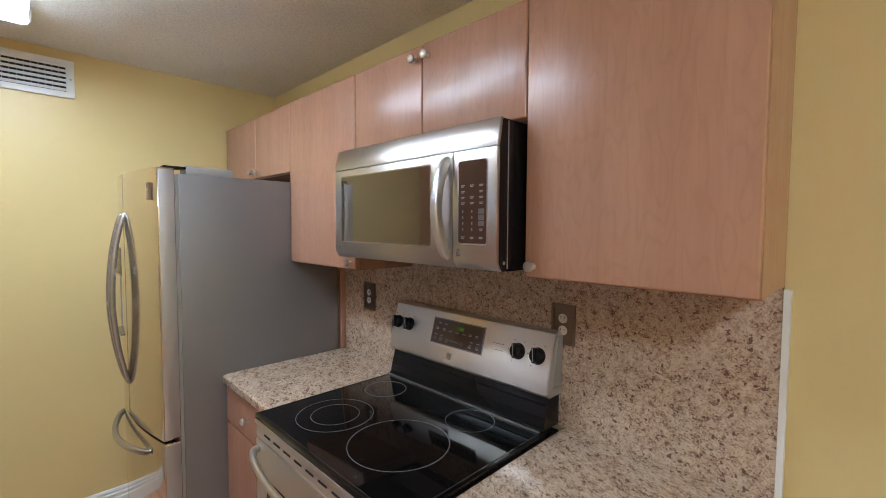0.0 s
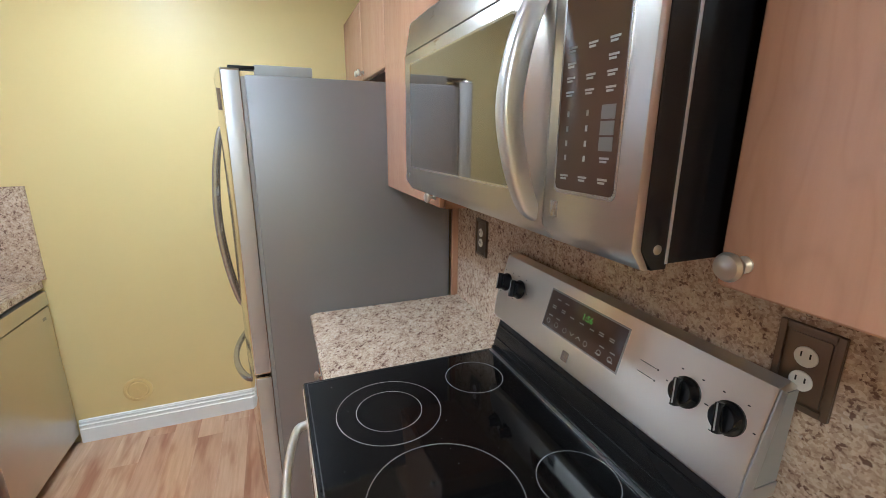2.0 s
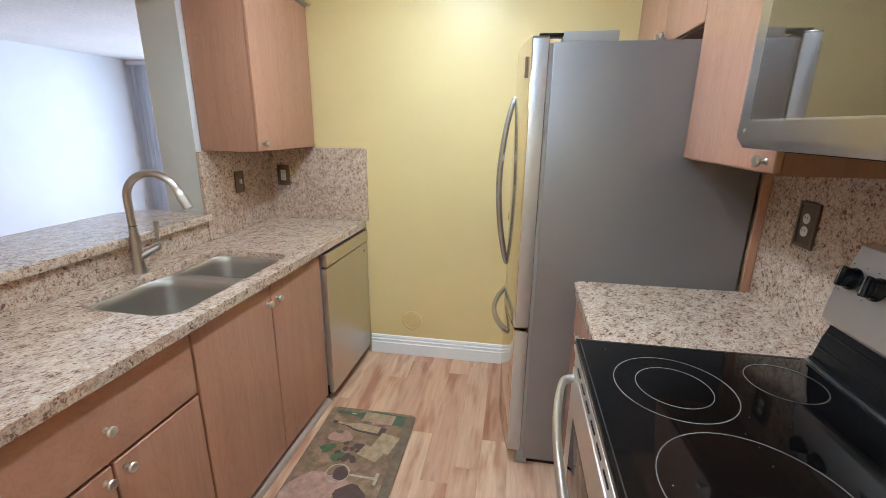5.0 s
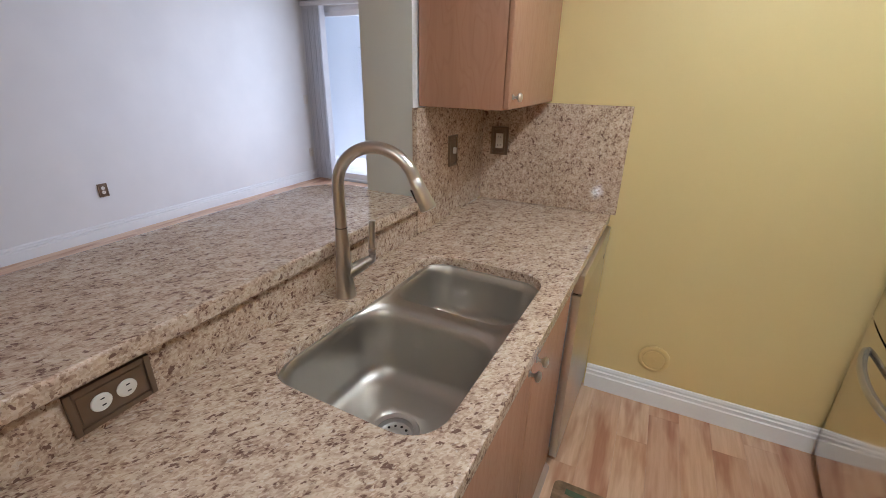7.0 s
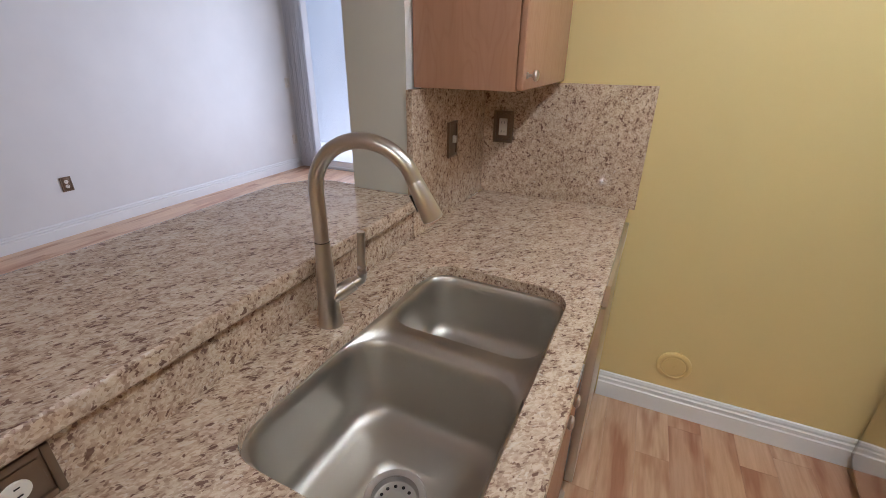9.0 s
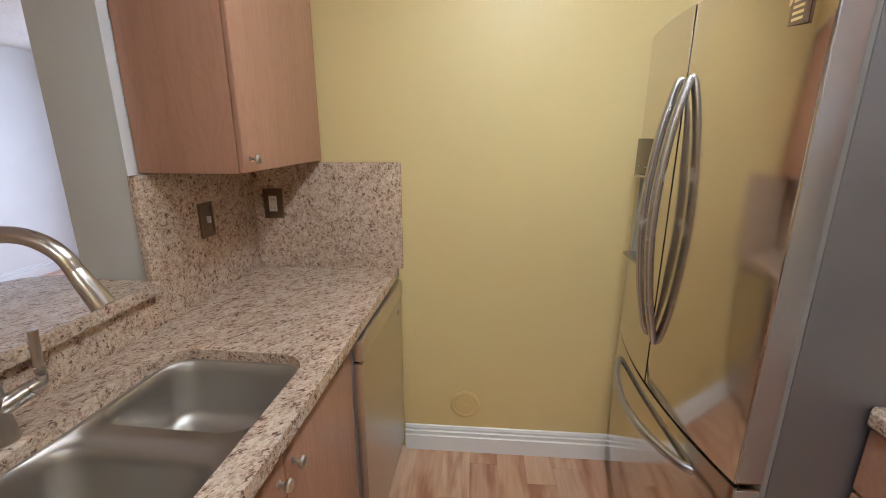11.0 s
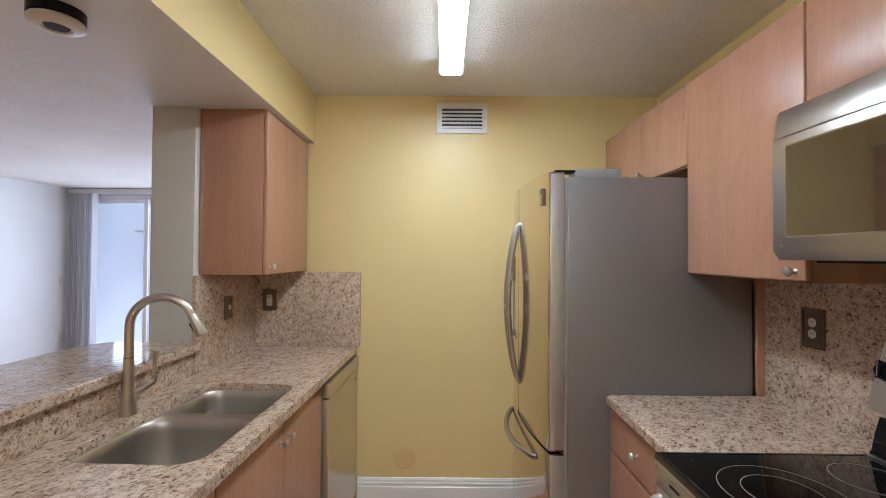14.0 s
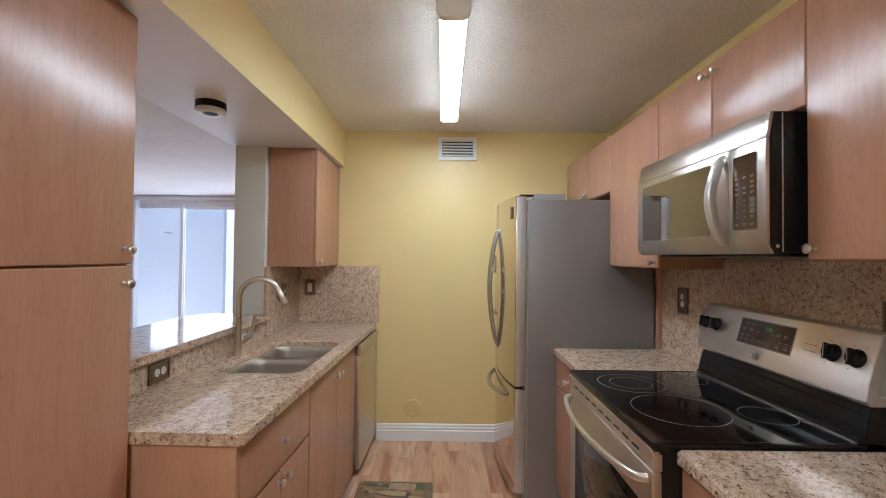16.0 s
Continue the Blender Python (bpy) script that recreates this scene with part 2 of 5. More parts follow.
def granite(name):
    """Crystals of tan, pale, brown and near-black, in drifts."""
    m, nt, b = material(name, (0.5, 0.4, 0.33), 0.075)
    v = coords(nt, (1, 1, 1), (0, 0, 35))
    warp = nd(nt, "ShaderNodeMapping", Scale=(1.0, 0.55, 0.75))
    nt.links.new(v, warp.inputs[0])
    wob = nd(nt, "ShaderNodeTexNoise", Scale=120.0, Detail=2.0)
    nt.links.new(warp.outputs[0], wob.inputs["Vector"])
    off = nt.nodes.new("ShaderNodeVectorMath")
    off.operation = "MULTIPLY_ADD"
    off.inputs[1].default_value = (0.006, 0.006, 0.006)
    nt.links.new(wob.outputs["Color"], off.inputs[0])
    nt.links.new(warp.outputs[0], off.inputs[2])
    w = off.outputs[0]

    def grains(scale):
        vo = nd(nt, "ShaderNodeTexVoronoi", Scale=scale)
        nt.links.new(w, vo.inputs["Vector"])
        sp = nt.nodes.new("ShaderNodeSeparateColor")
        nt.links.new(vo.outputs["Color"], sp.inputs[0])
        return sp.outputs[0]

    def madd(a, k, c):
        n = nt.nodes.new("ShaderNodeMath")
        n.operation = "MULTIPLY_ADD"
        nt.links.new(a, n.inputs[0])
        n.inputs[1].default_value = k
        if isinstance(c, float):
            n.inputs[2].default_value = c
        else:
            nt.links.new(c, n.inputs[2])
        return n.outputs[0]

    drift = noise_tex(nt, w, 75, 5, 0.62)
    cloud = noise_tex(nt, w, 26, 3, 0.55)
    val = madd(grains(300), 0.34, madd(drift, 0.85, madd(cloud, 0.45, -0.33)))
    c = ramp(nt, val, [(0.20, (0.20, 0.118, 0.088)), (0.29, (0.33, 0.212, 0.152)), (0.38, (0.455, 0.315, 0.228)), (0.50, (0.565, 0.418, 0.308)), (0.62, (0.64, 0.495, 0.375)), (0.78, (0.70, 0.57, 0.45)), (0.95, (0.63, 0.49, 0.38))])
    fleck = madd(noise_tex(nt, w, 105, 2, 0.5), 1.0, madd(grains(190), 0.16, -0.08))
    c = mixc(nt, ramp(nt, fleck, [(0.315, (0.88, 0.88, 0.88)), (0.365, (0, 0, 0))]), c, (0.15, 0.075, 0.055))
    c = mixc(nt, ramp(nt, fleck, [(0.67, (0, 0, 0)), (0.73, (0.55, 0.55, 0.55))]), c, (0.72, 0.63, 0.54))
    nt.links.new(c, b.inputs["Base Color"])
    return m


GRANITE = granite("speckled_granite")


def steel(name, color, rough, grain=(1, 1, 60), metal=1.0, smear=0.0):
    m, nt, b = material(name, color, rough, metal)
    v = coords(nt, grain)
    n1 = noise_tex(nt, v, 9, 3)
    n2 = noise_tex(nt, coords(nt), 3.0, 4)
    r = ramp(nt, n1, [(0.3, (rough * 0.98,) * 3), (0.7, (rough * 1.02,) * 3)])
    r2 = ramp(nt, n2, [(0.3, (0, 0, 0)), (0.7, (0.06, 0.06, 0.06))])
    nt.links.new(mixc(nt, 1.0, r, r2, "ADD"), b.inputs["Roughness"])
    if smear:
        # brushed crosswise: reflections drawn out upwards
        b.inputs["Anisotropic"].default_value = smear
        up = nd(nt, "ShaderNodeCombineXYZ", Z=1.0)
        nt.links.new(up.outputs[0], b.inputs["Tangent"])
        bump(nt, b, noise_tex(nt, coords(nt, (300, 4, 700)), 1.0, 2), 0.010, 0.0005)
    return m


STEEL = steel("brushed_stainless", (0.66, 0.63, 0.60), 0.31, (1, 1, 90))
STEEL_FACE = steel("crosswise_brushed_stainless", (0.60, 0.57, 0.545), 0.27, (1, 1, 90), smear=0.4)
STEEL_PANEL = steel("range_panel_stainless", (0.86, 0.80, 0.73), 0.32, (1, 1, 90), smear=0.75)
STEEL_DOOR = steel("fridge_door_stainless", (0.66, 0.61, 0.56), 0.075, (60, 60, 1))
STEEL_SINK = steel("sink_stainless", (0.53, 0.49, 0.44), 0.38, (6, 40, 6))
STEEL_BAR = steel("polished_bar_stainless", (0.48, 0.47, 0.48), 0.22, (40, 40, 40), 0.92)
NICKEL = steel("brushed_nickel", (0.58, 0.53, 0.48), 0.27, (40, 40, 40))
STEEL_EDGE = steel("door_edge_stainless", (0.58, 0.58, 0.61), 0.36, (40, 40, 1), 0.85)
STEEL_DULL = steel("dull_brushed_stainless", (0.66, 0.61, 0.55), 0.32, (60, 60, 1))
GREY = steel("grey_textured_steel", (0.28, 0.27, 0.283), 0.36, (30, 30, 30), 0.55)
BLACK, _nt, _b = material("black_enamel", (0.010, 0.009, 0.009), 0.24, spec=0.3)
GLASS_BLACK, _nt, _b = material("black_ceramic_glass", (0.006, 0.005, 0.0048), 0.035, spec=0.4)
_sm = noise_tex(_nt, coords(_nt), 6, 6, 0.7)
_nt.links.new(ramp(_nt, _sm, [(0.42, (0.03, 0.03, 0.03)), (0.75, (0.13, 0.13, 0.13))]), _b.inputs["Roughness"])
PANEL_BLACK, _nt, _b = material("dark_brown_glass", (0.07, 0.037, 0.026), 0.09, spec=0.6)
MW_GLASS, _nt, _b = material("microwave_window_glass", (0.06, 0.036, 0.019), 0.04, spec=0.9)
_b.inputs["IOR"].default_value = 1.75
RING, _nt, _b = material("grey_printed_ring", (0.26, 0.245, 0.235), 0.4)
LETTER, _nt, _b = material("pale_printing", (0.27, 0.25, 0.24), 0.5)
DARK, _nt, _b = material("dark_shadow_gap", (0.015, 0.012, 0.011), 0.7)
BRONZE = steel("antique_bronze", (0.21, 0.145, 0.10), 0.36, (20, 20, 20), 0.75)
ALMOND, _nt, _b = material("white_plastic", (0.78, 0.74, 0.68), 0.35)
CREAM, _nt, _b = material("yellow_painted_plastic", (0.72, 0.53, 0.23), 0.4)
GREYPLASTIC, _nt, _b = material("grey_plastic", (0.33, 0.32, 0.31), 0.45)
MOULD = paint("taupe_moulding", (0.42, 0.31, 0.25), 0.4)
RIMGREY, _nt, _b = material("dark_grey_border", (0.05, 0.047, 0.045), 0.25)
KEYGREY, _nt, _b = material("dim_key_print", (0.13, 0.115, 0.11), 0.3)
LAMPGREY, _nt, _b = material("light_grey_metal", (0.45, 0.46, 0.5), 0.4)
ALU, _nt, _b = material("white_aluminium", (0.84, 0.84, 0.86), 0.4)
BLIND, _nt, _b = material("white_vinyl_blind", (0.70, 0.70, 0.72), 0.5)
CONCRETE = paint("white_balcony_stucco", (0.74, 0.77, 0.84), 0.8, 40, 0.3)


def glow(name, color, strength):
    m = bpy.data.materials.new(name)
    m.use_nodes = True
    nt = m.node_tree
    nt.nodes.clear()
    e, o = nt.nodes.new("ShaderNodeEmission"), nt.nodes.new("ShaderNodeOutputMaterial")
    e.inputs[0].default_value, e.inputs[1].default_value = (*color, 1), strength
    nt.links.new(e.outputs[0], o.inputs[0])
    return m


TUBE = glow("lit_diffuser", (0.80, 0.915, 1.0), 25.0)
TUBE_SIDE = glow("dim_diffuser_side", (0.85, 0.92, 1.0), 0.6)
# glow of an added, unseen fill light in the entry
FILL_DOME = glow("fill_dome_glow", (0.80, 0.91, 1.0), 37.0)
DIGIT = glow("green_digits", (0.25, 0.8, 0.12), 0.10)
DIGIT_DIM = glow("dim_green_digits", (0.25, 0.8, 0.2), 0.06)
SKYGLOW = glow("bright_overcast_sky", (0.82, 0.86, 1.0), 0.6)

glass = bpy.data.materials.new("window_glass")
glass.use_nodes = True
gnt = glass.node_tree
gnt.nodes.clear()
g_tr, g_gl, g_mx, g_fr, g_out = (gnt.nodes.new("ShaderNode" + k) for k in ("BsdfTransparent", "BsdfGlossy", "MixShader", "Fresnel", "OutputMaterial"))
g_gl.inputs["Roughness"].default_value = 0.0
gnt.links.new(g_fr.outputs[0], g_mx.inputs[0])
gnt.links.new(g_tr.outputs[0], g_mx.inputs[1])
gnt.links.new(g_gl.outputs[0], g_mx.inputs[2])
gnt.links.new(g_mx.outputs[0], g_out.inputs[0])


def plank_material():
    m, nt, b = material("laminate_plank", (0.6, 0.4, 0.25), 0.34)
    v = coords(nt, (1, 1, 1), (0, 0, 0), 9.0)
    s1 = nd(nt, "ShaderNodeMapping", Scale=(24, 1.7, 1))
    nt.links.new(v, s1.inputs[0])
    g1 = noise_tex(nt, s1.outputs[0], 2.2, 5, 0.6)
    s2 = nd(nt, "ShaderNodeMapping", Scale=(8, 1.3, 1))
    nt.links.new(v, s2.inputs[0])
    g2 = noise_tex(nt, s2.outputs[0], 1.5, 3, 0.5)
    oi = nt.nodes.new("ShaderNodeObjectInfo")
    base = ramp(nt, oi.outputs["Random"], [(0.0, (0.66, 0.405, 0.265)), (0.3, (0.77, 0.54, 0.375)), (0.6, (0.71, 0.465, 0.315)), (0.8, (0.57, 0.325, 0.215)), (1.0, (0.83, 0.61, 0.435))])
    streak = ramp(nt, g2, [(0.35, (0.50, 0.22, 0.12)), (0.50, (1, 1, 1))])
    c = mixc(nt, 0.62, base, streak, "MULTIPLY")
    fine = ramp(nt, g1, [(0.3, (0.80, 0.72, 0.64)), (0.62, (1, 1, 1))])
    c = mixc(nt, 0.8, c, fine, "MULTIPLY")
    kn = nd(nt, "ShaderNodeTexVoronoi", Scale=2.2)
    s3 = nd(nt, "ShaderNodeMapping", Scale=(3.2, 0.9, 1))
    nt.links.new(v, s3.inputs[0])
    nt.links.new(s3.outputs[0], kn.inputs["Vector"])
    knot = ramp(nt, kn.outputs["Distance"], [(0.03, (0.35, 0.2, 0.12)), (0.10, (1, 1, 1))])
    nt.links.new(mixc(nt, 0.7, c, knot, "MULTIPLY"), b.inputs["Base Color"])
    bump(nt, b, g1, 0.05, 0.001)
    return m


PLANK = plank_material()

# ---- large structure ----
W, CZ, RX, SX, FLOOR_NEAR = 2.75, 2.44, 1.205, -0.885, -2.0
LX, LY, LZ = -4.95, 5.7, 2.30

setting("floor", box(LX - 0.1, RX + 0.1, FLOOR_NEAR, LY, -0.12, -0.012), DARK, "wood-look laminate plank floor")
setting("wall_far", box(-1.44, RX + 0.12, W, W + 0.12, 0, CZ), YELLOW, "yellow painted kitchen end wall")
setting("wall_right", box(RX, RX + 0.12, FLOOR_NEAR, W, 0, CZ), YELLOW, "yellow painted wall behind the range")
# unseen wall, added to close the near end and bounce light back
setting("wall_behind", box(LX, RX + 0.12, FLOOR_NEAR - 0.12, FLOOR_NEAR, 0, CZ), YELLOW, "yellow painted wall behind")
setting("ceiling", box(SX, RX + 0.12, FLOOR_NEAR, W + 0.12, CZ, CZ + 0.1), CEIL, "stippled white kitchen ceiling")
setting("ceiling_living", box(LX - 0.1, -1.455, FLOOR_NEAR, LY + 0.1, LZ, LZ + 0.1), CEIL, "stippled white living room ceiling")
sof = setting("soffit", prism([(-1.455, 2.145), (SX, 2.145), (SX, CZ + 0.05), (-1.455, CZ + 0.05)], "y", FLOOR_NEAR, W - 0.002), [YELLOW, WHITE], "dropped soffit, yellow face and white underside")
for p in sof.data.polygons:
    if p.normal.z < -0.5 or p.normal.x < -0.5:
        p.material_index = 1
stub = setting("wall_stub", box(-1.44, -1.24, 2.115, W - 0.001, 0, 2.144), [GREIGE, WHITE], "end of the pass-through wall, grey with a white kitchen-side face")
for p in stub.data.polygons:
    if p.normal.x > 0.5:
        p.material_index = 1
setting("wall_half", box(-1.44, -1.255, 0.62, 2.114, 0, 1.018), WHITE, "half wall under the bar top")
setting("wall_living_side", box(-1.44, -1.32, W + 0.121, LY, 0, LZ), WHITE)
setting("wall_living_left", box(LX - 0.12, LX, FLOOR_NEAR, LY, 0, LZ), WHITE, "plain white living room wall")
dw = box(LX, -4.85, LY, LY + 0.14, 0, LZ)
box(-1.56, -1.32, LY, LY + 0.14, 0, LZ, bm=dw)
box(-4.85, -1.56, LY, LY + 0.14, 2.24, LZ, bm=dw)
setting("wall_living_end", dw, WHITE, "white wall round the balcony door")


def baseboard(name, axis, a, b, face, sign):
    """Moulded skirting, 13 cm high."""
    prof = [(0, 0), (0.019, 0), (0.019, 0.078), (0.0135, 0.083), (0.0135, 0.092), (0.017, 0.095), (0.017, 0.102), (0.010, 0.106), (0.010, 0.115), (0.0125, 0.118), (0.008, 0.128), (0, 0.13)]
    pts = [(face + sign * d, z) for d, z in prof]
    return setting(name, prism(pts, axis, a, b), TRIM, "white moulded baseboard")


baseboard("baseboard_1", "x", -0.60, 0.42, W - 0.001, -1)
baseboard("baseboard_2", "y", FLOOR_NEAR, LY, LX + 0.001, 1)
baseboard("baseboard_3", "y", FLOOR_NEAR, -0.0145, RX - 0.001, -1)

# backsplash slabs
BS = 0.914
setting("backsplash_1", box(RX - 0.021, RX - 0.001, 0.0, 0.52, BS + 0.001, 1.4365), GRANITE, "granite backsplash beside the range")
setting("backsplash_6", box(RX - 0.021, RX - 0.001, 0.52, 1.308, BS + 0.001, 1.442), GRANITE, "granite backsplash behind the range")
setting("backsplash_7", box(RX - 0.021, RX - 0.001, 1.308, 1.8735, BS + 0.001, 1.394), GRANITE)
setting("backsplash_2", box(-1.0, -0.592, W - 0.022, W - 0.002, BS + 0.001, 1.362, 0.002), GRANITE, "granite backsplash on the end wall")
setting("backsplash_4", box(-1.219, -0.999, W - 0.0215, W - 0.0015, BS + 0.001, 1.362), GRANITE)
setting("backsplash_3", box(-1.239, -1.219, 2.108, W - 0.003, BS + 0.001, 1.362, 0.002), GRANITE, "granite backsplash under the wall cabinet")
setting("backsplash_5", box(-1.254, -1.226, 0.625, 2.113, BS + 0.001, 1.017), GRANITE, "granite upstand under the bar top")
setting("trim_1", box(RX - 0.024, RX - 0.0005, -0.014, -0.0006, 0.0, 1.43), TRIM, "white caulked edge")

# ---- cabinets ----
def knob(at, way, parent):
    prof = [(0.0085, 0), (0.0085, 0.002), (0.0045, 0.005), (0.004, 0.013), (0.007, 0.0155), (0.013, 0.019), (0.0145, 0.0235), (0.012, 0.028), (0.006, 0.0305), (0, 0.031)]
    return part("knob", lathe(prof, at, way), NICKEL, parent, "brushed nickel mushroom knob")


def door_x(name, parent, face, out, y0, y1, z0, z1, mat=None, knob_at=None, t=0.019):
    """A slab front with rounded edges on a plane across x; out is the way it faces."""
    g = 0.0018
    a, b = (face, face + out * t)
    d = part(name, box(min(a, b), max(a, b), y0 + g, y1 - g, z0 + g, z1 - g, 0.007, 3), mat or WOOD, parent)
    if knob_at:
        knob((face + out * t, *knob_at), (out, 0, 0), d)
    return d


# right wall cabinets: carcass fronts at x = 0.905, doors in front
UB, UT, UF = 1.395, 2.165, 0.905


def wall_cabinet(y0, y1, z0, doors, label):
    c = thing("wall_cabinet", ((UF + RX) / 2, (y0 + y1) / 2, z0), label, "cabinet", "wall cabinets over the range side")
    part("body", box(UF, RX - 0.001, y0 + 0.0005, y1 - 0.0005, z0, UT), WOOD, c)
    for a, b, k in doors:
        door_x("door", c, UF, -1, a, b, z0 + 0.002, UT, knob_at=k)
    return c


wall_cabinet(0.0, 0.512, UB + 0.042, [(0.0, 0.512, (0.484, UB + 0.075))], "pale maple wall cabinet beside the microwave")
wall_cabinet(0.512, 1.308, 1.856, [(0.512, 0.918, (0.888, 2.12)), (0.918, 1.308, (0.948, 2.12))], "maple two-door cabinet above the microwave")
wall_cabinet(1.308, 1.873, UB, [(1.308, 1.873, (1.343, UB + 0.03))], "narrow maple wall cabinet beside the refrigerator")
wall_cabinet(1.873, W - 0.003, 1.83, [(1.873, 2.29, (2.26, 1.865)), (2.29, W - 0.003, (2.32, 1.865))], "maple two-door cabinet above the refrigerator")
lone("end_panel", box(1.155, RX - 0.022, 1.856, 1.8735, BS + 0.002, UB - 0.001, 0.002), WOOD, (1.17, 1.865, BS), "upright maple filler strip beside the refrigerator", "panel")

# left wall cabinet
c = thing("wall_cabinet", (-1.07, 2.45, 1.366), "maple single-door wall cabinet in the corner by the end wall", "cabinet")
part("body", box(-1.235, -0.937, 2.148, W - 0.003, 1.366, 2.144, 0.002), WOOD, c)
door_x("door", c, -0.936, 1, 2.144, W - 0.012, 1.366, 2.14, knob_at=(2.18, 1.405))


def base_cabinet(x0, x1, face, out, y0, y1, fronts, label, left=False, top=0.873):
    c = thing("base_cabinet", ((x0 + x1) / 2, (y0 + y1) / 2, 0), label, "cabinet", "base cabinets", left)
    part("body", box(x0, x1, y0, y1, 0.10, top), WOOD, c)
    kx = (x0, x1 - 0.001) if out > 0 else (x0 + 0.05, x1)
    part("plinth", box(*kx, y0, y1, 0.001, 0.099), WOOD_H, c)
    for kind, a, b, z0, z1, k in fronts:
        door_x(kind, c, face, out, a, b, z0, z1, WOOD_H if kind == "drawer" else WOOD, k)
    return c


# left run, fronts at x = -0.655
LF = -0.655
base_cabinet(-1.22, LF, LF, 1, 0.65, 1.275, [("drawer", 0.655, 1.273, 0.648, 0.865, (0.965, 0.745)), ("door", 0.655, 0.964, 0.045, 0.643, (0.935, 0.608)), ("door", 0.965, 1.273, 0.045, 0.643, (0.996, 0.608))], "maple base cabinet with a drawer over two doors", True)
base_cabinet(-1.22, LF, LF, 1, 1.275, 2.15, [("door", 1.277, 1.712, 0.045, 0.865, (1.680, 0.79)), ("door", 1.713, 2.148, 0.045, 0.865, (1.745, 0.79))], "maple two-door sink base cabinet", True, top=0.62)
lone("end_panel", box(-1.22, LF + 0.019, 0.632, 0.649, 0.0, 0.873, 0.002), WOOD, (-0.93, 0.64, 0), "maple end panel of the sink counter", "panel", left=True)
lone("shoe_moulding", prism([(-0.654, 0.001), (-0.622, 0.001), (-0.622, 0.008), (-0.627, 0.018), (-0.636, 0.025), (-0.654, 0.027)], "y", 0.655, 2.145), MOULD, (-0.63, 1.4, 0), "taupe floor moulding along the cabinet plinth", "moulding", left=True)
# right run
RF = 0.592
base_cabinet(RF, RX - 0.002, RF, -1, 1.35, 1.866, [("drawer", 1.352, 1.864, 0.705, 0.865, (1.615, 0.785)), ("door", 1.352, 1.864, 0.105, 0.70, (1.395, 0.66))], "maple base cabinet with a drawer between range and refrigerator")
base_cabinet(RF, RX - 0.002, RF, -1, 0.03, 0.556, [("drawer", 0.032, 0.554, 0.705, 0.865, (0.33, 0.785)), ("door", 0.032, 0.554, 0.105, 0.70, (0.52, 0.66))], "maple base cabinet by the room's open end")

# pantry
PX = -1.0
c = thing("pantry_cabinet", (-1.22, 0.35, 0), "tall maple pantry cabinet with upper and lower doors", "cabinet")
part("body", box(-1.44, PX - 0.02, 0.02, 0.618, 0.10, 2.143), WOOD, c)
part("plinth", box(-1.44, PX - 0.07, 0.02, 0.618, 0.001, 0.099), WOOD_H, c)
door_x("door", c, PX - 0.02, 1, 0.022, 0.618, 1.4065, 2.14, knob_at=(0.581, 1.45))
door_x("door", c, PX - 0.02, 1, 0.022, 0.618, 0.105, 1.4055, knob_at=(0.581, 1.353))

# ---- worktops ----
def slab(name, outline, z0, z1, label, left=False, hole=None, bev=0.011):
    bm = bmesh.new()
    loops = []
    for pts in [outline] + ([hole] if hole else []):
        vs = [bm.verts.new((*p, z1)) for p in pts]
        loops += [bm.edges.new((vs[i], vs[(i + 1) % len(vs)])) for i in range(len(vs))]
    fill = bmesh.ops.triangle_fill(bm, use_beauty=True, use_dissolve=False, edges=loops)
    faces = [f for f in fill["geom"] if isinstance(f, bmesh.types.BMFace)]
    ex = bmesh.ops.extrude_face_region(bm, geom=faces)
    bmesh.ops.translate(bm, vec=(0, 0, z0 - z1), verts=[v for v in ex["geom"] if isinstance(v, bmesh.types.BMVert)])
    cx = sum(p[0] for p in outline) / len(outline)
    cy = sum(p[1] for p in outline) / len(outline)
    ob = lone(name, bm, GRANITE, (cx, cy, z0), label, "worktop", left=left)
    mod = ob.modifiers.new("edge", "BEVEL")
    mod.width, mod.segments, mod.limit_method, mod.angle_limit, mod.profile = bev, 3, "ANGLE", radians(50), 0.6
    return ob


SINK = rounded(-1.082, -0.684, 1.265, 1.975, [0.09, 0.08, 0.08, 0.09], 8)
CE = -0.612
slab("worktop", [(-1.224, 0.622)] + [(CE - 0.014, 0.622), (CE, 0.636)] + [(CE, W - 0.004), (-1.218, W - 0.024), (-1.218, 2.10), (-1.224, 2.10)], 0.875, BS, "beige speckled granite sink worktop with rounded edge", True, SINK, 0.009)
slab("worktop", [(0.553, 1.349), (RX - 0.002, 1.349), (RX - 0.002, 1.872), (0.577, 1.872), (0.555, 1.85)], 0.875, BS, "beige granite worktop between range and refrigerator", bev=0.009)
slab("worktop", [(0.555, 0.002), (RX - 0.002, 0.002), (RX - 0.002, 0.556), (0.57, 0.556), (0.555, 0.541)], 0.875, BS, "beige granite worktop beside the range", bev=0.009)
slab("bar_top", [(-1.69, 0.622), (-1.205, 0.622), (-1.195, 2.112), (-1.442, 2.112), (-1.442, 2.14), (-1.56, 2.14), (-1.64, 2.10), (-1.69, 2.02)], 1.020, 1.058, "raised granite bar top in the pass-through", bev=0.012)

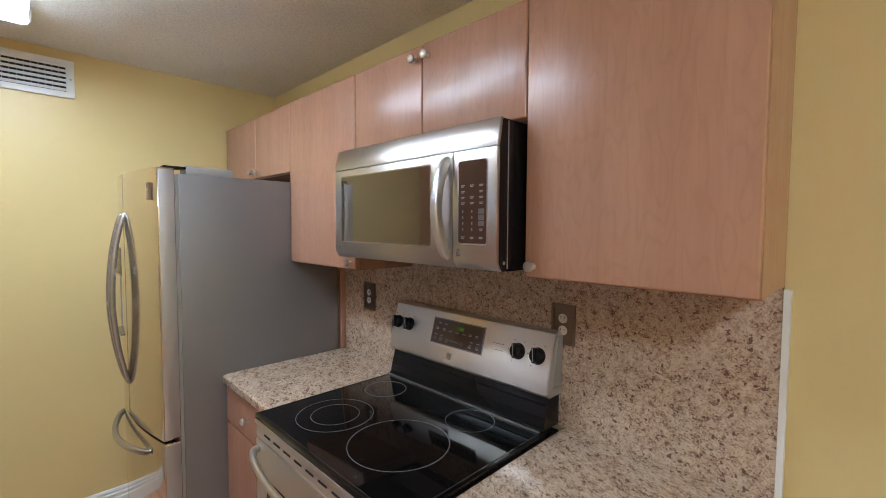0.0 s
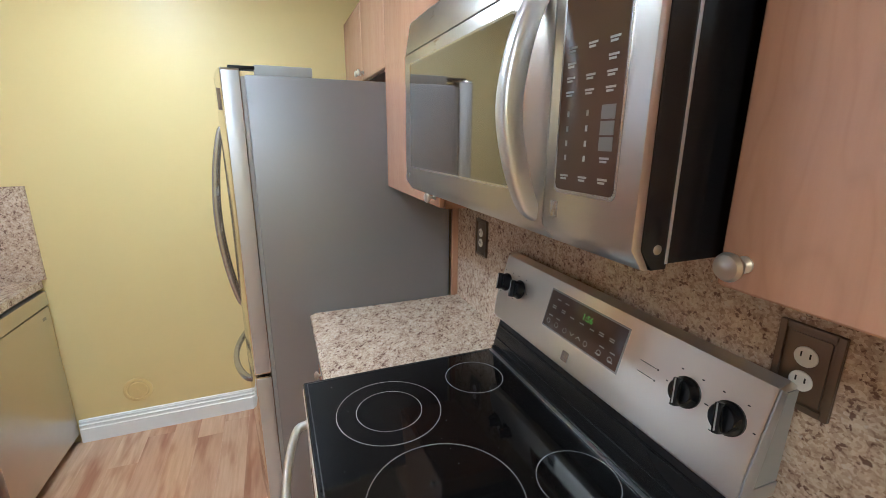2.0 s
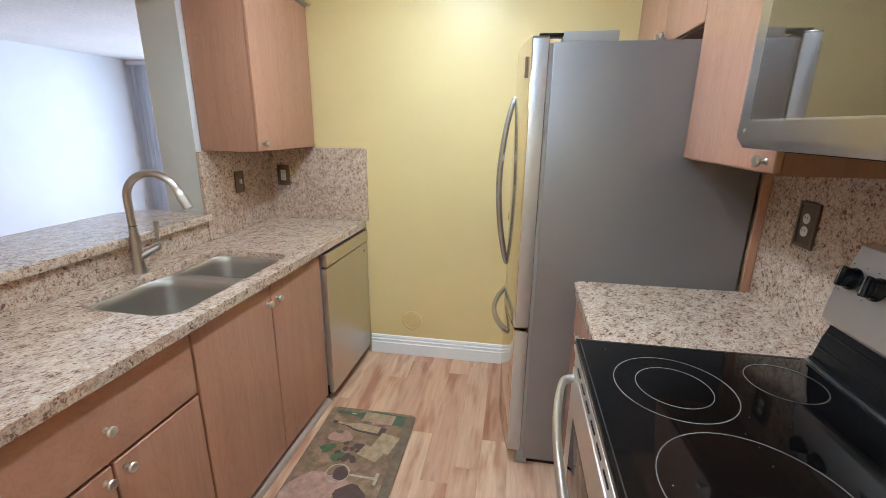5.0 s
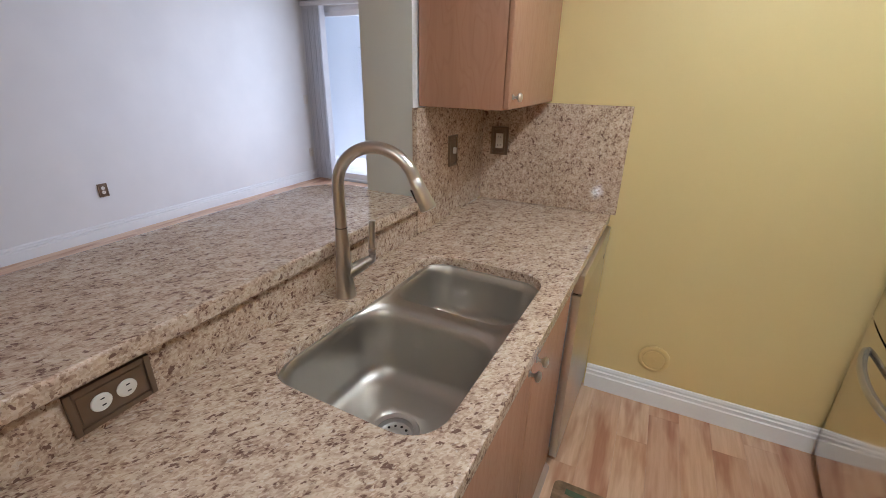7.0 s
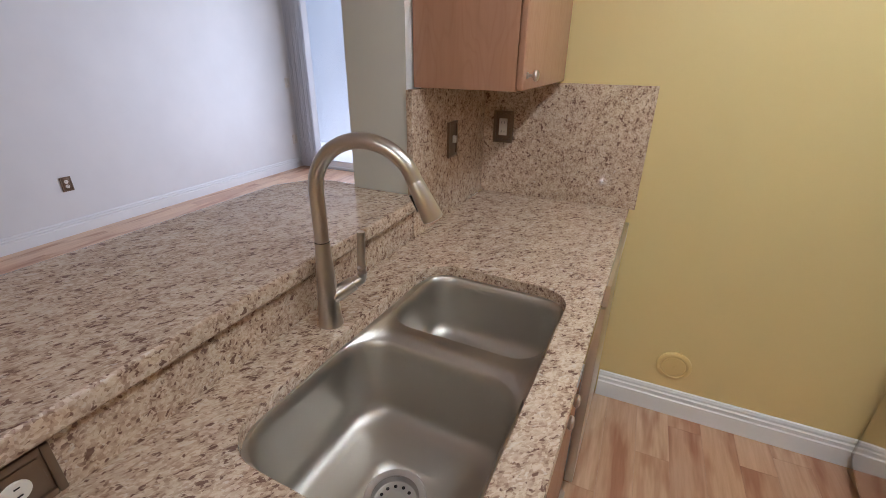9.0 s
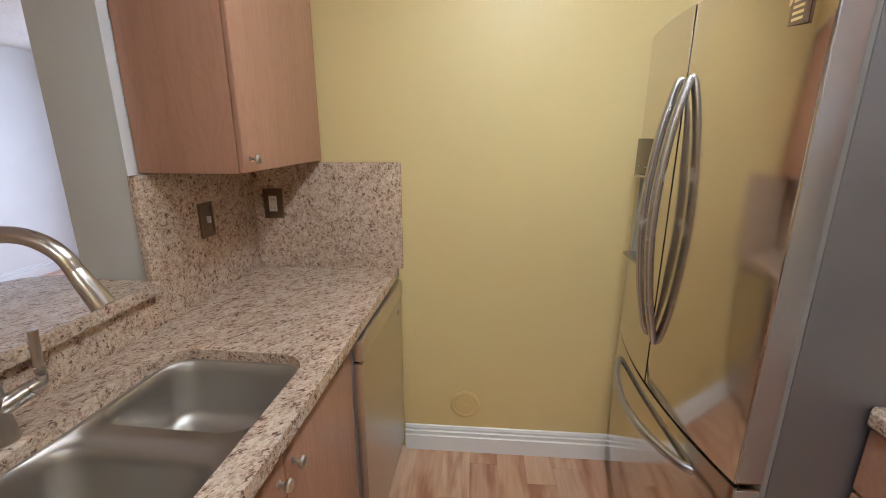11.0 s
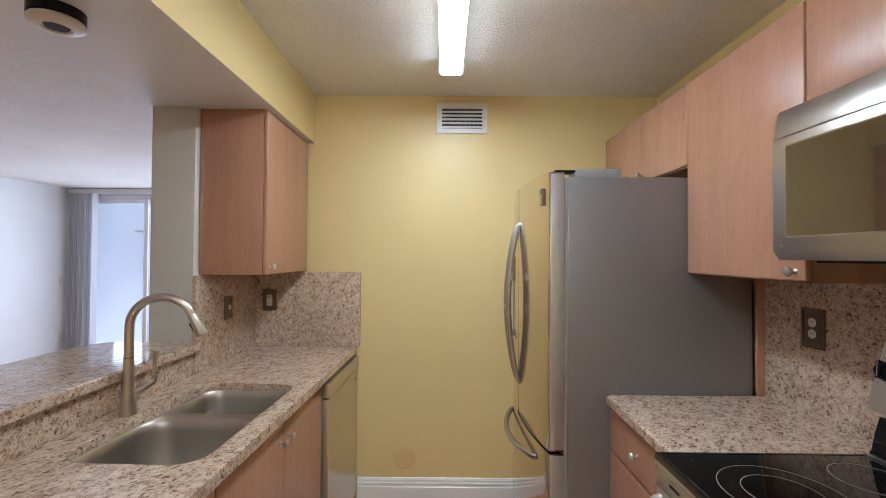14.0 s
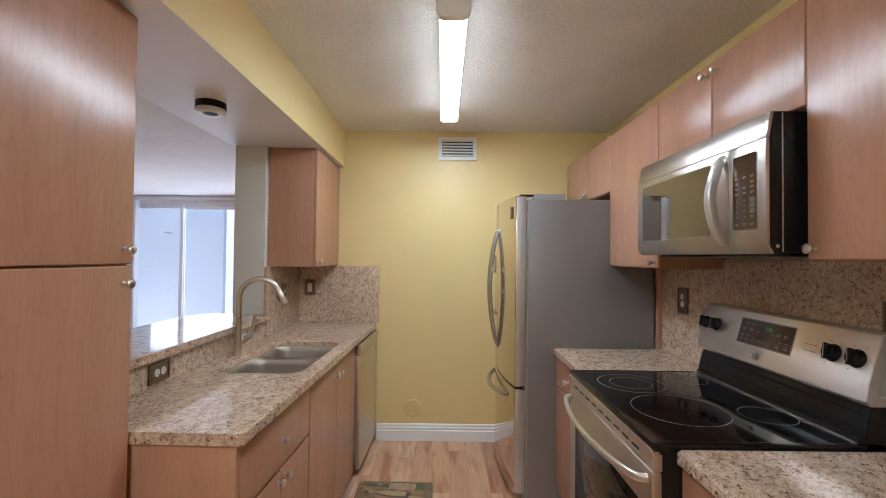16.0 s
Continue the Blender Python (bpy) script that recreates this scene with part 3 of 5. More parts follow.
# ---- sink and faucet ----
def bowl(parent, x0, x1, y0, y1, depth, r):
    bm = bmesh.new()
    top = 0.884
    fillet = 0.042
    prof = [(-0.010, 0), (0.0, 0), (0.004, -0.006), (0.008, -0.03)]
    prof += [(0.010 + fillet * (1 - math.cos(radians(a))), -depth + fillet * (1 - math.sin(radians(a)))) for a in range(0, 91, 10)]
    prof += [(0.11, -depth - 0.0015)]
    rings = []
    for ins, dz in prof:
        pts = rounded(x0 + ins, x1 - ins, y0 + ins, y1 - ins, max(r - ins * 0.5, 0.03), 8)
        rings.append([bm.verts.new((*p, top + dz)) for p in pts])
    for a, b in zip(rings, rings[1:]):
        n = len(a)
        for i in range(n):
            bm.faces.new((a[i], a[(i + 1) % n], b[(i + 1) % n], b[i]))
    cx, cy = (x0 + x1) / 2, (y0 + y1) / 2
    last = rings[-1]
    low = [bm.verts.new((cx + 0.045 * math.cos(2 * math.pi * i / len(last) + math.pi * 1.25), cy + 0.045 * math.sin(2 * math.pi * i / len(last) + math.pi * 1.25), top - depth - 0.004)) for i in range(len(last))]
    n = len(last)
    for i in range(n):
        bm.faces.new((last[i], last[(i + 1) % n], low[(i + 1) % n], low[i]))
    o = part("bowl", bm, STEEL_SINK, parent, "deep stainless bowl with rounded corners")
    sm = o.modifiers.new("sheet", "SOLIDIFY")
    sm.thickness, sm.offset = 0.002, -1
    d = part("drain", lathe([(0.060, 0.0005), (0.058, 0.003), (0.046, 0.001), (0.042, -0.012), (0.02, -0.014), (0.018, -0.008), (0.010, -0.006), (0, -0.005)], (cx, cy, top - depth - 0.004), (0, 0, 1), 32), STEEL, o, "stainless basket strainer")
    for i in range(12):
        a = 2 * math.pi * i / 12
        part("hole", lathe([(0.0035, 0), (0.0035, 0.0012), (0, 0.0013)], (cx + 0.031 * math.cos(a), cy + 0.031 * math.sin(a), top - depth - 0.0168), (0, 0, 1), 8), DARK, d)
    return o


sink = thing("sink", (-0.895, 1.62, 0.66), "undermount double-bowl stainless steel sink", "sink", left=True)
bowl(sink, -1.078, -0.694, 1.278, 1.634, 0.20, 0.085)
bowl(sink, -1.06, -0.694, 1.70, 1.965, 0.17, 0.07)
rim = bmesh.new()
loops = []
for pts in (rounded(-1.097, -0.672, 1.25, 1.99, 0.10, 8), rounded(-1.078, -0.694, 1.278, 1.634, 0.085, 8), rounded(-1.06, -0.694, 1.70, 1.965, 0.07, 8)):
    vs = [rim.verts.new((*p, 0.8735)) for p in pts]
    loops += [rim.edges.new((vs[i], vs[(i + 1) % len(vs)])) for i in range(len(vs))]
bmesh.ops.triangle_fill(rim, use_beauty=True, use_dissolve=False, edges=loops)
for v in rim.verts:
    v.co.z = 0.8842 if (-1.087 < v.co.x < -0.687 and 1.265 < v.co.y < 1.98) else 0.8735
rim_ob = part("flange", rim, STEEL_SINK, sink)
sm = rim_ob.modifiers.new("sheet", "SOLIDIFY")
sm.thickness = 0.0015

fc = thing("faucet", (-1.13, 1.60, BS), "brushed nickel gooseneck pull-down faucet with side lever", "faucet", left=True)
FX, FY = -1.13, 1.60
part("base", lathe([(0.0275, 0.0), (0.0275, 0.004), (0.0255, 0.010), (0.0232, 0.04), (0.0212, 0.08), (0.0182, 0.13), (0.0160, 0.17), (0.0150, 0.195), (0, 0.196)], (FX, FY, BS), (0, 0, 1), 28), NICKEL, fc)
arch = [(FX, FY, BS + 0.16), (FX, FY, BS + 0.28)]
for k in range(0, 11):
    a = math.pi * (1 - k / 10 * 0.9)
    arch.append((FX + 0.100 + 0.100 * math.cos(a), FY + 0.02 * (1 + math.cos(a)), BS + 0.30 + 0.098 * math.sin(a)))
part("spout", tube(smooth_path(arch, 4), 0.0145, 18, up=(0, 1, 0)), NICKEL, fc)
part("seam_ring", lathe([(0.0158, 0.0), (0.0158, 0.0015), (0.0150, 0.002)], (FX, FY, BS + 0.193), (0, 0, 1), 24), BLACK, fc)
tip = Vector(arch[-1])
dirn = (tip - Vector(arch[-2])).normalized()
head = part("spray_head", lathe([(0.0148, -0.002), (0.0153, 0.0), (0.017, 0.03), (0.0195, 0.066), (0.0195, 0.072), (0.016, 0.074), (0, 0.073)], tip, dirn, 24), NICKEL, fc, "flared pull-down spray head")
bp = tip + dirn * 0.035 + Vector((-0.017, 0, -0.006))
part("button", tube([bp - dirn * 0.016, bp + dirn * 0.016], 0.006, 10), BLACK, head, "black spray button")
part("lever_hub", tube([(FX, FY, BS + 0.06), (FX + 0.02, FY + 0.02, BS + 0.075), (FX + 0.040, FY + 0.040, BS + 0.090)], [0.018, 0.017, 0.0155], 16), NICKEL, fc)
lv = smooth_path([(FX + 0.040, FY + 0.040, BS + 0.090), (FX + 0.052, FY + 0.052, BS + 0.103), (FX + 0.053, FY + 0.053, BS + 0.14), (FX + 0.055, FY + 0.056, BS + 0.205)], 6)
part("lever", tube(lv, [0.0125] * 6 + [0.010] * 6 + [0.0085] * (len(lv) - 12), 14), NICKEL, fc)

# ---- refrigerator ----
FS, FW, FXF, FH = 1.876, 2.735, 0.398, 1.785
fr = thing("refrigerator", (0.78, 2.32, 0), "stainless french-door refrigerator with grey side and bottom freezer", "refrigerator")
part("cabinet", box(FXF + 0.012, 1.15, FS, FW, 0.03, FH, 0.006), GREY, fr, "grey textured steel cabinet")
part("gasket", box(FXF - 0.0009, FXF + 0.0119, FS + 0.003, FW - 0.008, 0.05, FH - 0.005), GREYPLASTIC, fr)


def bowed(y0, y1, z0, z1, name):
    """A door with a front that bows outwards over the whole width of the refrigerator."""
    mid, half = (FS + FW) / 2, (FW - FS) / 2
    front = lambda y: FXF - 0.062 - 0.05 * (1 - ((y - mid) / half) ** 2)
    pts = [(FXF - 0.001, y0)]
    n = 14
    for i in range(n + 1):
        y = y0 + (y1 - y0) * i / n
        pts.append((front(y), y))
    pts.append((FXF - 0.001, y1))
    return part(name, prism(pts, "z", z0, z1, 0.005, 2), STEEL_DOOR, fr, "bowed reflective stainless front")


MID = (FS + FW) / 2
NY0, NY1, NZ0, NZ1 = 2.43, 2.63, 1.03, 1.325


def door_with_niche():
    """The far door as one shell with the dispenser's niche sunk into its bowed front."""
    half = (FW - FS) / 2
    front = lambda y: FXF - 0.062 - 0.05 * (1 - ((y - MID) / half) ** 2)
    y_lo, y_hi = MID + 0.003, FW
    ys = [y_lo + (NY0 - y_lo) * k / 5 for k in range(5)] + [NY0 + (NY1 - NY0) * k / 6 for k in range(6)] + [NY1 + (y_hi - NY1) * k / 4 for k in range(5)]
    zs = [0.682, NZ0, NZ1, FH + 0.02]
    bm = bmesh.new()
    back_x, deep_x = FXF - 0.001, FXF - 0.012
    f = [[bm.verts.new((front(y), y, z)) for z in zs] for y in ys]
    b = [[bm.verts.new((back_x, y, z)) for z in zs] for y in ys]
    n, niche = len(ys), range(5, 11)
    d = {(i, k): bm.verts.new((deep_x, ys[i], zs[k])) for i in range(5, 12) for k in (1, 2)}
    for i in range(n - 1):
        for k in range(3):
            bm.faces.new((b[i][k], b[i + 1][k], b[i + 1][k + 1], b[i][k + 1]))
            if not (k == 1 and i in niche):
                bm.faces.new((f[i][k], f[i + 1][k], f[i + 1][k + 1], f[i][k + 1]))
        bm.faces.new((f[i][0], f[i + 1][0], b[i + 1][0], b[i][0]))
        bm.faces.new((f[i][3], f[i + 1][3], b[i + 1][3], b[i][3]))
    for i in niche:
        bm.faces.new((d[i, 1], d[i + 1, 1], d[i + 1, 2], d[i, 2]))
        for k in (1, 2):
            bm.faces.new((f[i][k], f[i + 1][k], d[i + 1, k], d[i, k]))
    for i in (5, 11):
        bm.faces.new((f[i][1], f[i][2], d[i, 2], d[i, 1]))
    for i in (0, n - 1):
        for k in range(3):
            bm.faces.new((f[i][k], f[i][k + 1], b[i][k + 1], b[i][k]))
    return part("door", bm, STEEL_DOOR, fr, "bowed reflective stainless front")


d1 = bowed(FS, MID - 0.003, 0.682, FH + 0.02, "door")
d2 = door_with_niche()
d3 = bowed(FS, FW, 0.065, 0.672, "freezer_drawer")
part("door_edge", box(FXF - 0.058, FXF - 0.004, FS - 0.0035, FS + 0.001, 0.69, FH + 0.012, 0.0015), STEEL_EDGE, d1, "brighter stainless door edge")
part("drawer_edge", box(FXF - 0.058, FXF - 0.004, FS - 0.0035, FS + 0.001, 0.072, 0.665, 0.0015), STEEL_EDGE, d3)


HX = FXF - 0.062 - 0.05
for dd, yy in ((d1, MID - 0.034), (d2, MID + 0.034)):
    pts = smooth_path([(HX + 0.006, yy, 1.625), (HX - 0.010, yy, 1.60), (HX - 0.036, yy, 1.48), (HX - 0.052, yy, 1.34), (HX - 0.056, yy, 1.235), (HX - 0.052, yy, 1.13), (HX - 0.036, yy, 0.99), (HX - 0.010, yy, 0.865), (HX + 0.006, yy, 0.84)], 6)
    rad = [0.0135 * (0.6 + 0.4 * math.sin(math.pi * k / (len(pts) - 1)) ** 0.7) for k in range(len(pts))]
    part("handle", tube(pts, rad, 18, flat=1.0, up=(0, 1, 0), square=0.7), STEEL_BAR, dd, "bowed brushed stainless bar handle")
pts = smooth_path([(HX + 0.045, 2.0, 0.60), (HX + 0.005, 2.035, 0.599), (HX - 0.036, 2.16, 0.592), (HX - 0.052, MID, 0.588), (HX - 0.036, 2.45, 0.592), (HX + 0.005, 2.575, 0.599), (HX + 0.045, 2.61, 0.60)], 8)
part("handle", tube(pts, 0.0125, 18, flat=1.0, square=0.7), STEEL_BAR, d3, "bowed brushed stainless bar handle")
hg = part("hinge_cover", box(0.44, 0.63, FS + 0.012, FS + 0.10, FH, FH + 0.035, 0.006), GREYPLASTIC, fr, "grey plastic hinge cover")
part("hinge", box(0.36, 0.445, FS + 0.012, FS + 0.06, FH + 0.018, FH + 0.03, 0.004), BLACK, hg, "dark hinge bracket")
hg2 = part("hinge_cover", box(0.44, 0.70, FW - 0.10, FW - 0.02, FH, FH + 0.035, 0.006), GREYPLASTIC, fr, "grey plastic hinge cover")
part("foot_grille", box(FXF + 0.03, 1.1, FS + 0.02, FW - 0.02, 0.0, 0.032), BLACK, fr)
part("foot", box(FXF - 0.02, FXF + 0.03, FS + 0.004, FS + 0.05, 0.0, 0.063, 0.004), GREYPLASTIC, fr)
# dispenser in the far door
dsp = part("dispenser", box(FXF - 0.018, FXF - 0.0125, NY0 + 0.002, NY1 - 0.002, NZ0 + 0.002, NZ1 - 0.002), GREYPLASTIC, d2, "recessed water dispenser")
for a, b2 in ((NY0 + 0.0005, NY0 + 0.006), (NY1 - 0.006, NY1 - 0.0005)):
    part("cheek", box(HX + 0.025, FXF - 0.0185, a, b2, NZ0 + 0.001, NZ1 - 0.001), GREYPLASTIC, dsp)
part("control_strip", box(HX + 0.003, HX + 0.03, NY0 - 0.002, NY1 + 0.002, NZ1 + 0.012, 1.458, 0.003), PANEL_BLACK, dsp, "dark brown control strip")
for k in range(3):
    for z_ in (1.362, 1.398):
        part("key_legend", box(HX + 0.0022, HX + 0.004, NY0 + 0.03 + k * 0.06, NY0 + 0.055 + k * 0.06, z_, z_ + 0.004), LETTER, dsp)
part("nozzle", lathe([(0.016, 0.0), (0.016, 0.03), (0.010, 0.045), (0, 0.046)], (FXF - 0.05, (NY0 + NY1) / 2, NZ1 - 0.001), (0, 0, -1), 16), BLACK, dsp)
part("paddle", box(FXF - 0.030, FXF - 0.0185, (NY0 + NY1) / 2 - 0.02, (NY0 + NY1) / 2 + 0.02, NZ0 + 0.11, NZ1 - 0.06, 0.004), BLACK, dsp)
part("lip", box(HX + 0.002, HX + 0.026, NY0 - 0.003, NY1 + 0.003, NZ1 - 0.0005, NZ1 + 0.011, 0.002), STEEL_BAR, dsp)
part("tray", box(HX - 0.006, FXF - 0.0185, NY0 + 0.0005, NY1 - 0.0005, NZ0 + 0.0005, NZ0 + 0.012, 0.003), STEEL_BAR, dsp, "chrome drip tray")

yst = FS + 0.085
xst = FXF - 0.062 - 0.05 * (1 - ((yst - MID) / ((FW - FS) / 2)) ** 2)
st = part("energy_label", box(xst - 0.0016, xst + 0.006, yst - 0.035, yst + 0.035, 1.675, 1.745), BRONZE, d1, "small brown printed sticker")
part("badge", lathe([(0.013, 0), (0.013, 0.0006), (0, 0.0007)], (xst - 0.0018, yst + 0.018, 1.722), (-1, 0, 0), 16), CREAM, st)
for k in range(4):
    part("text_bar", box(xst - 0.0023, xst - 0.0015, yst - 0.03, yst + 0.0, 1.682 + k * 0.011, 1.687 + k * 0.011), CREAM, st)

# ---- microwave ----
MX, MY0, MY1, MZ0, MZ1 = 0.792, 0.533, 1.3, 1.456, 1.852
SPL, MD = 0.686, 0.075
mw = thing("microwave", (1.0, 0.915, MZ0), "stainless over-the-range microwave with dark glass door", "microwave")
part("case", box(MX + 0.05, RX - 0.001, MY0 + 0.003, MY1 - 0.003, MZ0 + 0.004, MZ1, 0.003), BLACK, mw, "black painted case")
part("front_bezel", prism([(MX + 0.013, MZ0 + 0.022), (MX + 0.030, MZ0), (MX + 0.0495, MZ0), (MX + 0.0495, MZ1 - 0.002), (MX + 0.026, MZ1 - 0.002), (MX + 0.013, MZ1 - MD)], "y", MY0, MY1, 0.0015), BLACK, mw, "black plastic bezel behind the door")
part("side_seam", box(MX + 0.046, MX + 0.0495, MY0 - 0.0012, MY0 + 0.003, MZ0 + 0.006, MZ1 - 0.006, 0.0005), STEEL_EDGE, mw, "thin bright seam on the side")
part("screw", lathe([(0.0055, 0), (0.0050, 0.0016), (0.002, 0.0022), (0, 0.0018)], (MX + 0.034, MY0 + 0.0005, MZ0 + 0.022), (0, -1, 0), 14), STEEL, mw, "bright screw head")
part("grille_panel", prism([(MX + 0.002, MZ1 - MD + 0.0012), (MX + 0.0128, MZ1 - MD + 0.0012), (MX + 0.0255, MZ1 - 0.003), (MX + 0.024, MZ1), (MX + 0.019, MZ1), (MX + 0.0145, MZ1 - 0.005)], "y", MY0 + 0.0005, MY1 - 0.0005, 0.001), STEEL_FACE, mw, "sloping stainless panel above the door")
part("grille_slot", box(MX + 0.027, MX + 0.045, MY0 + 0.03, MY1 - 0.03, MZ1 - 0.0035, MZ1 - 0.0005), DARK, mw)
DOOR_SECTION = [(MX, MZ0 + 0.024), (MX + 0.016, MZ0 + 0.002), (MX + 0.026, MZ0 + 0.0005), (MX + 0.0125, MZ0 + 0.0235), (MX + 0.0125, MZ1 - MD - 0.0012), (MX + 0.0015, MZ1 - MD - 0.0012)]
door = part("door", prism(DOOR_SECTION, "y", SPL + 0.0012, MY1, 0.0012), STEEL_FACE, mw, "brushed stainless door with chamfered lower edge")
WY0, WY1, WZ0, WZ1 = SPL + 0.092, MY1 - 0.046, MZ0 + 0.062, MZ1 - MD - 0.028
part("window_rim", prism(rounded(WY0 - 0.004, WY1 + 0.004, WZ0 - 0.004, WZ1 + 0.004, 0.008, 4), "x", MX - 0.0006, MX + 0.004), STEEL_BAR, door, "thin bright window rim")
part("window", prism(rounded(WY0, WY1, WZ0, WZ1, 0.006, 4), "x", MX - 0.0012, MX + 0.006), MW_GLASS, door, "dark tinted glass window")
ctl = part("control_face", prism(DOOR_SECTION, "y", MY0, SPL - 0.0012, 0.0012), STEEL_FACE, mw)
KY0, KY1, KZ0, KZ1 = MY0 + 0.032, SPL - 0.024, MZ0 + 0.072, MZ1 - MD - 0.03
part("keypad_rim", prism(rounded(KY0 - 0.0035, KY1 + 0.0035, KZ0 - 0.0045, KZ1 + 0.002, 0.009, 4), "x", MX - 0.0006, MX + 0.004), STEEL_BAR, ctl, "bright bevel round the keypad")
kp = part("keypad", prism(rounded(KY0, KY1, KZ0, KZ1, 0.007, 4), "x", MX - 0.0012, MX + 0.006), PANEL_BLACK, ctl, "dark glass keypad with small pale legends")


def key_bar(y, z, w, h, mat=LETTER):
    part("key_legend", box(MX - 0.0017, MX - 0.001, y - w / 2, y + w / 2, z, z + h), mat, kp)


KC = [KY1 - 0.016, (KY0 + KY1) / 2, KY0 + 0.017]
for r, (dz, kinds) in enumerate(((0.012, "www"), (0.034, "nnw"), (0.050, "nnp"), (0.066, "nnp"), (0.082, "nnp"), (0.104, "www"), (0.119, "www"), (0.134, "w-w"), (0.150, "www"))):
    for q_, kind in zip(KC, kinds):
        if kind == "w":
            key_bar(q_, KZ0 + dz + 0.0035, 0.014, 0.0022)
            key_bar(q_ + 0.001, KZ0 + dz, 0.010, 0.0022)
        elif kind == "n":
            key_bar(q_, KZ0 + dz, 0.0032, 0.0062)
        elif kind == "p":
            part("key_pad", box(MX - 0.0016, MX - 0.001, q_ - 0.010, q_ + 0.010, KZ0 + dz - 0.004, KZ0 + dz + 0.010), KEYGREY, kp)
part("digits", writing("1:56", 0.011, Matrix(((0, 0, -1, MX - 0.0015), (-1, 0, 0, KC[1] - 0.004), (0, 1, 0, KZ1 - 0.022), (0, 0, 0, 1)))), DIGIT_DIM, kp, "dim green clock digits")
HT, HB, HY = MZ1 - MD - 0.016, MZ0 + 0.03, SPL + 0.021
hd = smooth_path([(MX + 0.004, HY, HT), (MX - 0.014, HY, HT - 0.018), (MX - 0.034, HY, HT - 0.07), (MX - 0.044, HY, (HT + HB) / 2), (MX - 0.034, HY, HB + 0.075), (MX - 0.014, HY, HB + 0.02), (MX + 0.004, HY, HB)], 8)
hr = [0.0135 * (0.62 + 0.38 * math.sin(math.pi * k / (len(hd) - 1)) ** 0.6) for k in range(len(hd))]
part("handle", tube(hd, hr, 24, flat=1.15, up=(0, 1, 0), square=0.62), steel("satin_handle", (0.66, 0.66, 0.69), 0.30, metal=0.9), door, "thick bowed satin handle")
part("emblem", prism(rounded(MY1 - 0.036, MY1 - 0.026, MZ0 + 0.034, MZ0 + 0.044, 0.0045, 3), "x", MX - 0.0008, MX + 0.002), STEEL_BAR, door)
part("emblem", box(MX - 0.0008, MX + 0.002, SPL - 0.030, SPL - 0.016, MZ0 + 0.036, MZ0 + 0.056, 0.0005), STEEL_BAR, ctl)
part("vent_panel", box(MX + 0.09, RX - 0.04, MY0 + 0.03, MY1 - 0.03, MZ0 - 0.006, MZ0 + 0.0038), BLACK, mw)
for y_ in (MY0 + 0.06, MY1 - 0.32):
    part("grease_filter", box(MX + 0.2, RX - 0.08, y_, y_ + 0.26, MZ0 - 0.009, MZ0 - 0.0062, 0.001), GREYPLASTIC, mw, "grey mesh grease filter")
part("lamp_lens", box(MX + 0.11, MX + 0.17, 0.86, 0.98, MZ0 - 0.0085, MZ0 - 0.0062), GREYPLASTIC, mw)

# ---- range ----
RY0, RY1, RFX = 0.562, 1.345, 0.497
rg = thing("range", (0.83, 0.995, 0), "freestanding stainless electric range with black glass cooktop", "range")
part("body", box(RFX + 0.03, RX - 0.025, RY0 + 0.003, RY1 - 0.003, 0.02, 0.905, 0.003), BLACK, rg, "black enamel sides")
part("cooktop", box(RFX, 1.10, RY0, RY1, 0.900, 0.926, 0.006, 3), GLASS_BLACK, rg, "black ceramic glass with printed rings")
part("cooktop_rim", box(RFX - 0.002, RFX + 0.02, RY0 + 0.001, RY1 - 0.001, 0.893, 0.909, 0.004), STEEL, rg)
for (bx, by), rs in (((0.69, 1.14), (0.13, 0.082)), ((0.955, 1.205), (0.082,)), ((0.722, 0.835), (0.153,)), ((0.985, 0.785), (0.083,))):
    for r_ in rs:
        part("burner_ring", annulus((bx, by), r_ - 0.0019, r_, 0.9262), RING, rg)
part("front_strip", box(RFX + 0.004, RFX + 0.03, RY0 + 0.002, RY1 - 0.002, 0.845, 0.893, 0.003), STEEL, rg)
for k in range(9):
    yy = RY0 + 0.09 + k * 0.072
    part("vent_slot", box(RFX + 0.002, RFX + 0.006, yy, yy + 0.045, 0.868, 0.874), DARK, rg)
od = part("oven_door", box(RFX + 0.001, RFX + 0.03, RY0 + 0.004, RY1 - 0.004, 0.215, 0.842, 0.006), STEEL, rg, "stainless oven door")
part("oven_window", box(RFX - 0.0005, RFX + 0.01, RY0 + 0.09, RY1 - 0.09, 0.33, 0.73, 0.004), GLASS_BLACK, od, "dark glass oven window")
part("handle", tube(smooth_path([(RFX + 0.004, RY0 + 0.03, 0.815), (RFX - 0.03, RY0 + 0.055, 0.813), (RFX - 0.058, RY0 + 0.2, 0.806), (RFX - 0.066, (RY0 + RY1) / 2, 0.80), (RFX - 0.058, RY1 - 0.2, 0.806), (RFX - 0.03, RY1 - 0.055, 0.813), (RFX + 0.004, RY1 - 0.03, 0.815)], 8), 0.0125, 16, flat=0.85), STEEL, od, "long bowed stainless handle")
part("storage_drawer", box(RFX + 0.003, RFX + 0.03, RY0 + 0.004, RY1 - 0.004, 0.04, 0.205, 0.006), STEEL, rg)
